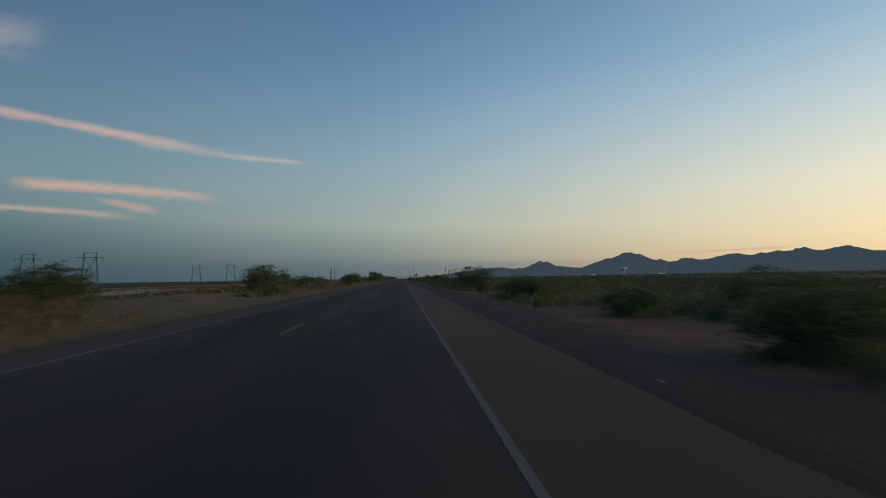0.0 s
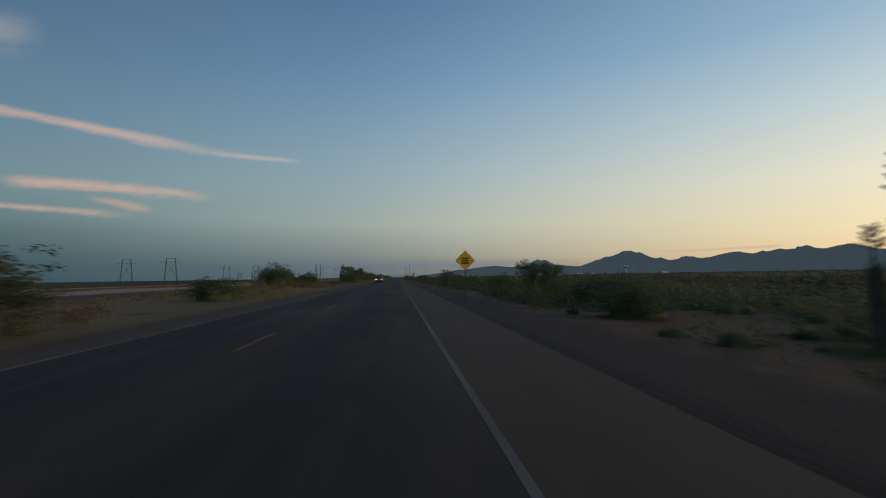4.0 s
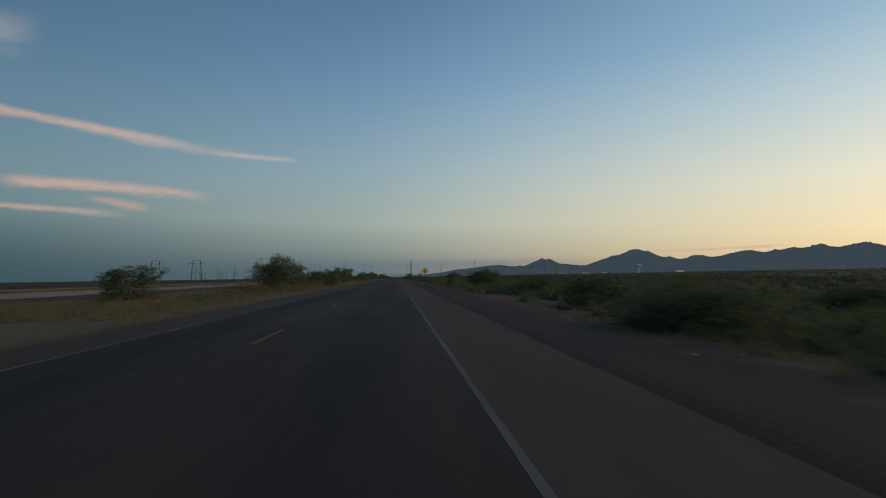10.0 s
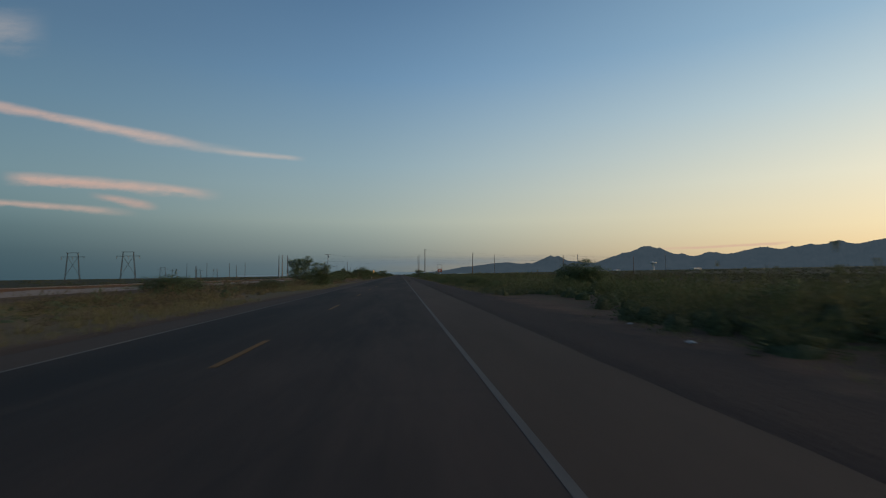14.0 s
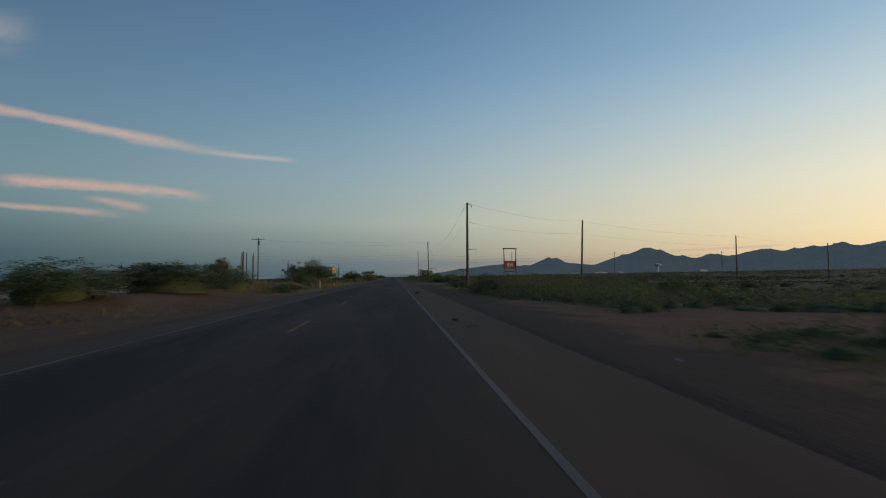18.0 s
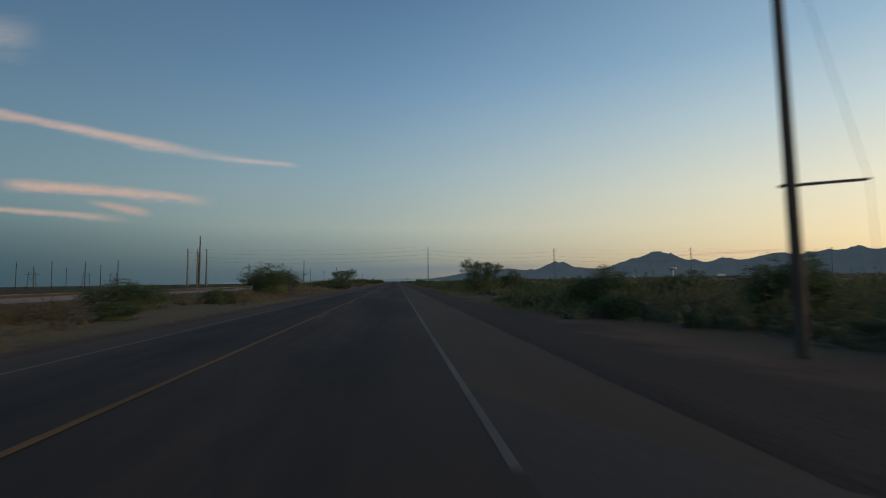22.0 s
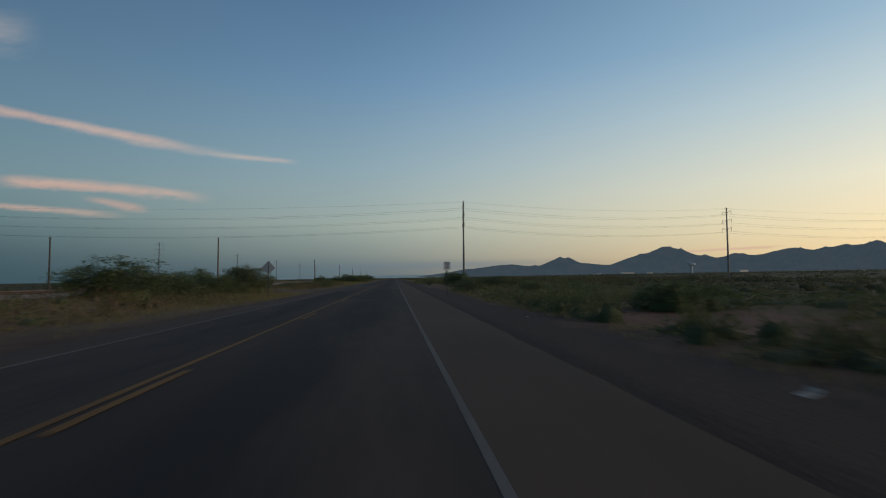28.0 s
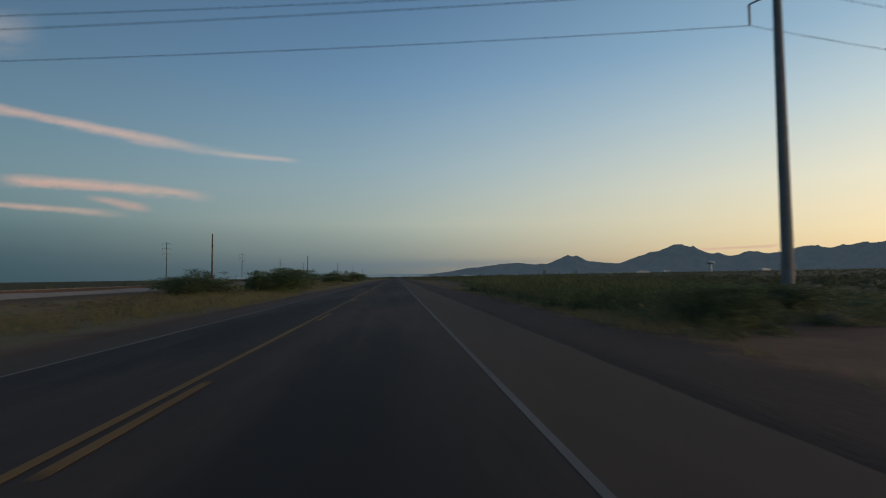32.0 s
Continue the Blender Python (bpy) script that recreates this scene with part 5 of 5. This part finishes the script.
LV = (1.2, 3.8, 6.4)
E_POLES = [(22.45, 966.7, 22.8), (105.0, 972.9, 22.0), (198.6, 973.4, 22.2), (300.0, 974.0, 22.2)]
for x, y, top in E_POLES:
    steel_pole(x, y, top, LV, 2.2, 90, "tall grey steel transmission pole with short arms")
TRIO = [(-127.5, 980.0, 22.6), (-127.6, 996.6, 23.4), (-121.9, 996.8, 23.2)]
for x, y, top in TRIO:
    steel_pole(x, y, top, (1.0, 3.6, 6.2), 0.8, 90, "one of three tall steel poles by the railway", 0.66)
for k_, lv in enumerate(LV):
    for sgn in (-1, 1):
        pts_ = [(x, y + 2.2 * sgn, top - lv - 1.05) for x, y, top in E_POLES]
        wire(pts_, 1.9, 0.016)
        wire([(TRIO[0][0], TRIO[0][1] + 0.8 * sgn, TRIO[0][2] - lv - 1.05), pts_[0]], 2.25, 0.016)
for sgn in (-1, 1):
    wire([(TRIO[0][0], TRIO[0][1] + 0.4 * sgn, 22.5)] + [(x, y + 0.9 * sgn, top - 0.25 + 0.2 * sgn) for x, y, top in E_POLES], 1.5, 0.007, "very thin dark shield wire above the power line")
for i in range(6):
    y = 955 + 127 * i
    steel_pole(-108 - (i == 0) * 4, y, 19.0, (0.8, 3.2, 5.6), 1.9, 0, "slim pole with three crossarms beyond the railway", 0.24)

# single poles of the switchyard
for x, y, top in ((-154.7, 951, 15.6), (-162.4, 948, 13.1), (-167.4, 942, 15.0), (-195.0, 959, 15.9), (-205.4, 960, 13.2), (-215.6, 961, 16.0), (-86, 965, 13.5), (-240, 1050, 15)):
    p = empty("switchyard_pole", pose(x, y, float(land(x, y))))
    bm = bmesh.new()
    rod(bm, (0, 0, -0.5), (0, 0, top), 0.26, 0.17, 12)
    part("shaft", bm, M_DARKSTEEL, p)
    bm = bmesh.new()
    box(bm, 0.9, 0.12, 0.12, pose(0, 0, top - 0.4), 0.01)
    part("cap_arm", bm, M_DARKSTEEL, p)
    tagged(p, "slender dark single pole of a distant switchyard", "power pole", group="switchyard poles")


cabinet = empty("utility_cabinet", pose(-32, 626.3, float(land(-32, 626.3))))
bm = bmesh.new()
box(bm, 1.6, 1.2, 2.8, pose(0, 0, 1.4), 0.03)
part("case", bm, M_SIGNWHITE, cabinet)
bm = bmesh.new()
box(bm, 1.75, 1.35, 0.08, pose(0, 0, 2.84), 0.02)
part("lid", bm, M_STEEL, cabinet)
bm = bmesh.new()
box(bm, 0.9, 0.02, 2.0, pose(0, -0.612, 1.2), 0.005)
part("door", bm, M_SIGNWHITE, cabinet)
bm = bmesh.new()
box(bm, 1.9, 1.5, 0.4, pose(0, 0, -0.05), 0.02)
part("plinth", bm, M_CONCRETE, cabinet)
tagged(cabinet, "white metal utility cabinet on a concrete plinth", "cabinet")

def h_tower(x, y, top):
    """A two-legged lattice tower with a braced middle and a long top beam."""
    t_ = empty("transmission_tower", pose(x, y, float(land(x, y)), 0, 0, pick.uniform(-2, 2)))
    h_ = top + 0.7
    for sgn_ in (-1, 1):
        bm_ = bmesh.new()
        foot, head_ = Vector((sgn_ * 4.2, 0, -0.4)), Vector((sgn_ * 2.8, 0, h_))
        for ox, oy in ((-0.3, -0.3), (0.3, -0.3), (0.3, 0.3), (-0.3, 0.3)):
            rod(bm_, foot + Vector((ox, oy, 0)), head_ + Vector((ox * 0.5, oy * 0.5, 0)), 0.07, 0.06, 5)
        for k_ in range(9):
            f0, f1 = k_ / 9, (k_ + 1) / 9
            a_, b_ = foot.lerp(head_, f0), foot.lerp(head_, f1)
            s_ = 0.3 * (1 - 0.5 * f0) * (1 if k_ % 2 else -1)
            rod(bm_, a_ + Vector((-s_, -0.25, 0)), b_ + Vector((s_, -0.25, 0)), 0.035, 0.035, 4)
        part("leg", bm_, M_DARKSTEEL, t_)
    for a_, b_ in (((-3.9, 0, h_ * 0.2), (2.9, 0, h_ * 0.86)), ((3.9, 0, h_ * 0.2), (-2.9, 0, h_ * 0.86))):
        bm_ = bmesh.new()
        rod(bm_, a_, b_, 0.09, 0.09, 6)
        part("cross_brace", bm_, M_DARKSTEEL, t_)
    for zz, half in ((h_, 3.6), (h_ - 2.3, 6.6)):
        bm_ = bmesh.new()
        box(bm_, half * 2, 0.35, 0.22, pose(0, 0, zz))
        part("beam", bm_, M_DARKSTEEL, t_)
    for xx in (-6.2, 0, 6.2):
        bm_ = bmesh.new()
        rod(bm_, (xx, 0, h_ - 2.3), (xx, 0, h_ - 3.9), 0.09, 0.09, 6)
        part("insulator", bm_, M_CERAMIC, t_)
    return tagged(t_, "dark steel two-legged transmission tower in the plain", "transmission tower", group="transmission towers")


tower0 = h_tower(-150.0, 274, 15.6)
for x, y in ((-183.0, 280), (-150.0, 489), (-183.0, 498), (-150.0, 708), (-182.0, 712)):
    copy_thing(tower0, pose(x, y, float(land(x, y)), 0, 0, pick.uniform(-2, 2)))
for x, y in ((-239.0, 960), (-264.0, 1050), (-258.0, 1108), (-238.0, 1112)):
    copy_thing(tower0, pose(x, y, float(land(x, y)), 0, 0, pick.uniform(-2, 2)) @ Matrix.Diagonal((0.8, 0.8, 0.74, 1)))


# ============ far things ============
tank = empty("water_tower", pose(1290, 3030, float(land(1290, 3030)) - 0.5) @ Matrix.Diagonal((1, 1, 0.8, 1)))
bm = bmesh.new()
rod(bm, (0, 0, -1), (0, 0, 38), 6.5, 5.0, 20)
part("column", bm, M_CONCRETE, tank)
bm = bmesh.new()
rod(bm, (0, 0, 38), (0, 0, 44), 5.0, 17, 28)
rod(bm, (0, 0, 44), (0, 0, 52), 17, 17, 28)
rod(bm, (0, 0, 52), (0, 0, 55), 17, 4, 28)
part("tank", bm, M_CONCRETE, tank)
tagged(tank, "pale concrete water tower far out on the plain", "water tower")
for x, y, wd, dp, ht in ((1030, 3100, 60, 25, 7), (1120, 3080, 30, 20, 6), (930, 3200, 40, 22, 7), (1500, 3000, 50, 25, 8)):
    h = empty("warehouse", pose(x, y, float(land(x, y)) - 0.3, 0, 0, pick.uniform(-20, 20)))
    bm = bmesh.new()
    box(bm, wd, dp, ht, pose(0, 0, ht / 2 - 0.5))
    part("wall", bm, M_CONCRETE, h)
    bm = bmesh.new()
    plate(bm, [(-wd / 2 - 0.6, 0), (0, 2.2), (wd / 2 + 0.6, 0)][::-1], dp + 1.2, pose(0, 0, ht - 0.55))
    part("roof", bm, M_STEEL, h)
    tagged(h, "long pale warehouse far out on the plain", "building", group="far buildings")


# ============ vehicles ============
def suv(x, y, label):
    """An oncoming grey sport utility vehicle with its lights on, nose towards -y."""
    c_ = empty("car", pose(x, y, -CROWN * abs(x)) @ Matrix.Diagonal((0.97, 0.97, 0.92, 1)))
    L_, W_, H_ = 4.6, 1.86, 1.68
    # side profile: along y, height of sill, belt and roof, half widths
    ys_ = [-2.30, -2.22, -1.95, -1.35, -1.05, -0.55, 0.0, 0.9, 1.7, 2.15, 2.30]
    belt = [0.62, 0.84, 0.97, 1.04, 1.07, 1.10, 1.12, 1.14, 1.15, 1.12, 0.85]
    wid = [0.66, 0.78, 0.87, 0.92, 0.93, 0.93, 0.93, 0.93, 0.91, 0.86, 0.78]
    sill = [0.36, 0.28, 0.25, 0.25, 0.25, 0.25, 0.25, 0.25, 0.27, 0.32, 0.45]
    bm_ = bmesh.new()
    rings = []
    for yy, bt, hw, sl in zip(ys_, belt, wid, sill):
        prof = [(-hw * 0.86, sl), (-hw * 0.98, sl + 0.14), (-hw, (sl + bt) / 2), (-hw * 0.97, bt - 0.07), (-hw * 0.88, bt), (0, bt + 0.035),
                (hw * 0.88, bt), (hw * 0.97, bt - 0.07), (hw, (sl + bt) / 2), (hw * 0.98, sl + 0.14), (hw * 0.86, sl)]
        rings.append([bm_.verts.new((px_, yy, pz_)) for px_, pz_ in prof])
    for ra, rb in zip(rings[:-1], rings[1:]):
        for i in range(len(ra)):
            j = (i + 1) % len(ra)
            bm_.faces.new((ra[i], ra[j], rb[j], rb[i]))
    bm_.faces.new(rings[0])
    bm_.faces.new(rings[-1][::-1])
    bmesh.ops.recalc_face_normals(bm_, faces=bm_.faces[:])
    for f_ in bm_.faces:
        f_.smooth = True
    body_ = part("body", bm_, M_CARPAINT, c_)
    # cabin
    bm_ = bmesh.new()
    cab = [(-1.10, 1.06, 0.80), (-0.35, 1.60, 0.64), (0.1, 1.67, 0.62), (1.2, 1.66, 0.61), (1.75, 1.58, 0.60), (2.15, 1.12, 0.76)]
    rings = []
    for yy, zz, hw in cab:
        rings.append([bm_.verts.new(p_) for p_ in ((-hw - (0.0 if zz < 1.2 else 0.19), yy, 1.05), (-hw, yy, zz), (0, yy, zz + (0.02 if zz > 1.2 else 0)), (hw, yy, zz), (hw + (0.0 if zz < 1.2 else 0.19), yy, 1.05))])
    for ra, rb in zip(rings[:-1], rings[1:]):
        for i in range(4):
            bm_.faces.new((ra[i], ra[i + 1], rb[i + 1], rb[i]))
    bmesh.ops.recalc_face_normals(bm_, faces=bm_.faces[:])
    part("cabin", bm_, M_CARPAINT, c_)
    bm_ = bmesh.new()
    q_ = [bm_.verts.new(p_) for p_ in ((-0.74, -1.035, 1.125), (0.74, -1.035, 1.125), (0.62, -0.39, 1.585), (-0.62, -0.39, 1.585))]
    bm_.faces.new(q_)
    e_ = bmesh.ops.extrude_face_region(bm_, geom=bm_.faces[:])
    bmesh.ops.translate(bm_, verts=[v_ for v_ in e_["geom"] if isinstance(v_, bmesh.types.BMVert)], vec=(0, -0.02, 0.022))
    part("windscreen", bm_, M_CARGLASS, c_)
    for sgn_ in (-1, 1):
        for y0_, y1_, top_l, top_r in ((-0.72, 0.18, 1.36, 1.56), (0.26, 1.10, 1.56, 1.56), (1.18, 1.72, 1.55, 1.45)):
            bm_ = bmesh.new()
            pr = [(y0_, 1.13, 0.835), (y1_, 1.13, 0.835), (y1_ - 0.02, top_r, 0.70), (y0_ + 0.1, top_l, 0.70 + (1.56 - top_l) * 0.25)]
            vs_ = [bm_.verts.new((sgn_ * (hw_ + 0.005), yy_, zz_)) for yy_, zz_, hw_ in pr]
            bm_.faces.new(vs_)
            e_ = bmesh.ops.extrude_face_region(bm_, geom=bm_.faces[:])
            bmesh.ops.translate(bm_, verts=[v_ for v_ in e_["geom"] if isinstance(v_, bmesh.types.BMVert)], vec=(sgn_ * 0.02, 0, 0))
            part("side_window", bm_, M_CARGLASS, c_)
        bm_ = bmesh.new()
        box(bm_, 0.22, 0.12, 0.15, pose(sgn_ * 1.02, -0.72, 1.12), 0.04)
        part("wing_mirror", bm_, M_CARTRIM, c_)
        bm_ = bmesh.new()
        box(bm_, 0.34, 0.10, 0.13, pose(sgn_ * 0.66, -2.19, 0.80, 0, sgn_ * 10, sgn_ * 20), 0.03)
        lamp_ = part("headlight", bm_, M_CARTRIM, c_)
        bm_ = bmesh.new()
        box(bm_, 0.19, 0.05, 0.11, pose(sgn_ * 0.66, -2.245, 0.80, 0, sgn_ * 10, sgn_ * 20), 0.02)
        part("bulb", bm_, M_HEADLIGHT, lamp_, "headlight shining warm white")
        bm_ = bmesh.new()
        box(bm_, 0.1, 0.12, 0.45, pose(sgn_ * 0.80, 2.2, 1.0, 6), 0.03)
        part("tail_light", bm_, M_TAIL, c_)
        for yw in (-1.42, 1.32):
            bm_ = bmesh.new()
            rod(bm_, (sgn_ * 0.70, yw, 0.34), (sgn_ * 0.935, yw, 0.34), 0.345, 0.345, 24)
            bmesh.ops.bevel(bm_, geom=[e_ for e_ in bm_.edges if len(e_.link_faces) == 2 and e_.calc_face_angle(0) > 1], offset=0.03, segments=2, affect="EDGES")
            wheel_ = part("wheel", bm_, M_TYRE, c_)
            bm_ = bmesh.new()
            for k_ in range(5):
                a_ = 2 * math.pi * k_ / 5
                rod(bm_, (sgn_ * 0.945, yw, 0.34), (sgn_ * 0.945, yw + 0.22 * math.cos(a_), 0.34 + 0.22 * math.sin(a_)), 0.035, 0.03, 6)
            rod(bm_, (sgn_ * 0.93, yw, 0.34), (sgn_ * 0.94, yw, 0.34), 0.235, 0.235, 20)
            part("rim", bm_, M_STEEL, wheel_)
    bm_ = bmesh.new()
    box(bm_, 0.95, 0.06, 0.16, pose(0, -2.285, 0.70, 8), 0.02)
    part("grille", bm_, M_CARTRIM, c_)
    bm_ = bmesh.new()
    box(bm_, 1.05, 0.05, 0.035, pose(0, -2.30, 0.79, 8), 0.01)
    part("grille_bar", bm_, M_CHROME, c_)
    bm_ = bmesh.new()
    box(bm_, 1.5, 0.10, 0.20, pose(0, -2.26, 0.42), 0.04)
    part("bumper", bm_, M_CARTRIM, c_)
    bm_ = bmesh.new()
    box(bm_, 0.31, 0.02, 0.155, pose(0, -2.325, 0.52), 0.005)
    part("number_plate", bm_, M_PLATE, c_)
    bm_ = bmesh.new()
    box(bm_, 1.1, 0.05, 0.03, pose(0, -2.31, 0.335), 0.01)
    part("lower_trim", bm_, M_CHROME, c_)
    return tagged(c_, label, "car")


suv(-1.72, 248.2, "grey sport utility vehicle with lit headlights on the road")
far_car = suv(-1.75, 1500, "distant oncoming car with lit headlights")

# ============ debris and litter ============
for i, (x, y, turn, k_) in enumerate(((4.3, 495.4, -72, 1.0), (4.2, 497.3, 80, 0.5), (4.3, 528.3, 95, 0.55), (4.15, 555.3, 85, 0.5), (4.45, 557.7, 60, 0.8), (4.2, 553.2, 92, 0.8), (4.5, 526.0, 20, 0.3))):
    t = empty("tyre_tread", pose(x, y, -CROWN * x, 0, 0, turn) @ Matrix.Scale(k_, 4))
    bm = bmesh.new()
    n = 14
    rows_ = []
    for j in range(n):
        f_ = j / (n - 1)
        zc = 0.02 + 0.09 * math.sin(f_ * 3.1) * (i % 3 == 0) + 0.03 * math.sin(f_ * 9 + i)
        hw = 0.11 * (1 - 0.4 * abs(f_ - 0.5)) + 0.03 * math.sin(j * 2.7 + i)
        rows_.append([bm.verts.new((-0.55 + 1.1 * f_, s * hw + 0.08 * math.sin(f_ * 4 + i), max(zc, 0.012) + 0.02 * (s == 0))) for s in (-1, 0, 1)])
    for ra, rb in zip(rows_[:-1], rows_[1:]):
        for j in range(2):
            bm.faces.new((ra[j], ra[j + 1], rb[j + 1], rb[j]))
    e_ = bmesh.ops.extrude_face_region(bm, geom=bm.faces[:])
    bmesh.ops.translate(bm, verts=[v for v in e_["geom"] if isinstance(v, bmesh.types.BMVert)], vec=(0, 0, 0.025))
    bmesh.ops.recalc_face_normals(bm, faces=bm.faces[:])
    part("rubber_strip", bm, M_TYRE, t)
    tagged(t, "torn black strip of tyre tread lying on the shoulder", "debris", group="tyre debris")


def crumple(name, size, mat, seed):
    r_ = random.Random(seed)
    bm_ = bmesh.new()
    bmesh.ops.create_icosphere(bm_, subdivisions=2, radius=0.5)
    for v_ in bm_.verts:
        v_.co *= r_.uniform(0.6, 1.15)
        v_.co.z *= 0.45
    bmesh.ops.scale(bm_, verts=bm_.verts[:], vec=size)
    return part(name, bm_, mat)


LITTER = [(8.2, 84.0, 0.35), (6.4, 7.3, 0.12), (7.5, 26.0, 0.25), (8.6, 38.0, 0.35), (8.9, 80.0, 0.3), (7.7, 186.0, 0.3), (8.3, 192.0, 0.35), (8.4, 292.3, 0.22), (8.4, 373.9, 0.35),
          (8.9, 406.3, 0.5), (9.6, 411.0, 0.4), (7.4, 520.9, 0.2), (8.3, 525.3, 0.2), (21.8, 534.5, 0.5), (7.9, 702.6, 0.2), (8.1, 702.0, 0.2), (8.7, 738.0, 0.3), (8.0, 838.0, 0.2),
          (8.2, 899.0, 0.5), (12.5, 904.6, 0.5), (9.1, 920.5, 0.6), (8.9, 918.0, 0.35)]
for i, (x, y, s) in enumerate(LITTER):
    s *= 0.5
    ob = crumple("litter", (s, s * 0.7, s * 0.8), M_LITTER if i % 4 else M_BALLAST, 60 + i)
    ob.location = (x, y, float(land(x, y)) + s * 0.1)
    ob.rotation_euler.z = i * 1.3
    tagged(ob, "crumpled pale plastic and paper litter on the verge", "litter", group="roadside litter")
for i, (x, y, s) in enumerate([(-9.3, 276.0, 0.45), (-8.6, 279.0, 0.4), (-12.0, 209.0, 0.35), (-9.0, 372.0, 0.35), (-8.2, 763.0, 0.35), (-9.4, 771.0, 0.35), (-8.8, 869.0, 0.6), (-11.0, 300.0, 0.4), (-9.0, 905.0, 0.3)]):
    ob = crumple("litter", (s, s * 0.7, s * 0.8), M_LITTER, 90 + i)
    ob.location = (x, y, float(land(x, y)) + s * 0.1)
    ob.rotation_euler.z = i * 0.9
    tagged(ob, "crumpled pale plastic and paper litter on the verge", "litter", group="roadside litter")

boulder = crumple("boulder", (0.75, 0.6, 0.9), M_TWIG, 151)
boulder.location = (10.2, 928.6, float(land(10.2, 928.6)) + 0.12)
tagged(boulder, "dark brown boulder lying on bare sand", "rock")
plank = empty("wooden_plank", pose(-13.9, 598.2, float(land(-13.9, 598.2)) + 0.05, 0, 2, -25))
bm = bmesh.new()
box(bm, 2.6, 0.18, 0.07, None, 0.012)
part("board", bm, M_POLE, plank)
tagged(plank, "dark weathered wooden plank lying on bare sand", "plank")
cardboard = empty("cardboard_sheet", pose(8.1, 824.3, float(land(8.1, 824.3)) + 0.02, 2, -3, 25) @ Matrix.Scale(0.72, 4))
bm = bmesh.new()
box(bm, 0.40, 0.26, 0.02, None, 0.006)
part("panel", bm, M_CARDBOARD, cardboard)
bm = bmesh.new()
box(bm, 0.14, 0.26, 0.018, pose(0.26, 0.0, 0.035, 0, -24), 0.005)
part("flap", bm, M_CARDBOARD, cardboard)
tagged(cardboard, "flattened pale cardboard sheet lying on the gravel verge", "litter")

# yucca by the road
yucca = empty("yucca", pose(12.6, 122.4, float(land(12.6, 122.4))))
for k_, (ox, oy, ht, lean_) in enumerate(((0, 0, 2.5, 0.02), (0.32, 0.15, 2.0, 0.14), (-0.2, 0.25, 1.7, -0.05), (0.1, -0.2, 1.3, 0.22))):
    bm = bmesh.new()
    rod(bm, (ox, oy, -0.2), (ox + lean_ * ht, oy, ht), 0.17, 0.14, 9)
    part("trunk", bm, M_TWIG, yucca)
    rng = np.random.default_rng(70 + k_)
    n = 150
    zc = rng.uniform(ht * 0.55, ht + 0.05, n)
    a = rng.uniform(0, 6.283, n)
    up_ = (zc - ht * 0.75) / ht * 1.6 + rng.normal(0, 0.15, n)
    way = np.stack([np.cos(a), np.sin(a), up_], -1)
    way /= np.linalg.norm(way, axis=1, keepdims=True)
    c = np.stack([ox + lean_ * zc, np.full(n, oy), zc], -1)
    tip = c + way * rng.uniform(0.3, 0.55, (n, 1))
    side = np.cross(way, [0, 0, 1.0])
    side /= np.linalg.norm(side, axis=1, keepdims=True)
    v = np.stack([c - side * 0.025, c + side * 0.025, tip], 1).reshape(-1, 3)
    array_mesh("leaf_rosette", v, np.arange(3 * n).reshape(-1, 3), M_CREOSOTE, yucca)
    bm = bmesh.new()
    top_z = ht + (1.5 if k_ < 2 else 0.8)
    rod(bm, (ox + lean_ * ht, oy, ht), (ox + lean_ * top_z, oy, top_z), 0.03, 0.015, 6)
    for j in range(16):
        zz = ht + (top_z - ht) * (0.45 + 0.55 * j / 16)
        a_ = j * 2.4
        l_ = 0.26 * (1 - 0.5 * j / 16)
        rod(bm, (ox + lean_ * zz, oy, zz), (ox + lean_ * zz + l_ * math.cos(a_), oy + l_ * math.sin(a_), zz + 0.12), 0.012, 0.035, 5)
    part("flower_stalk", bm, M_TWIG, yucca, "dry flower stalk with seed pods")
tagged(yucca, "tall yucca with dry flower stalks among the bushes", "yucca")
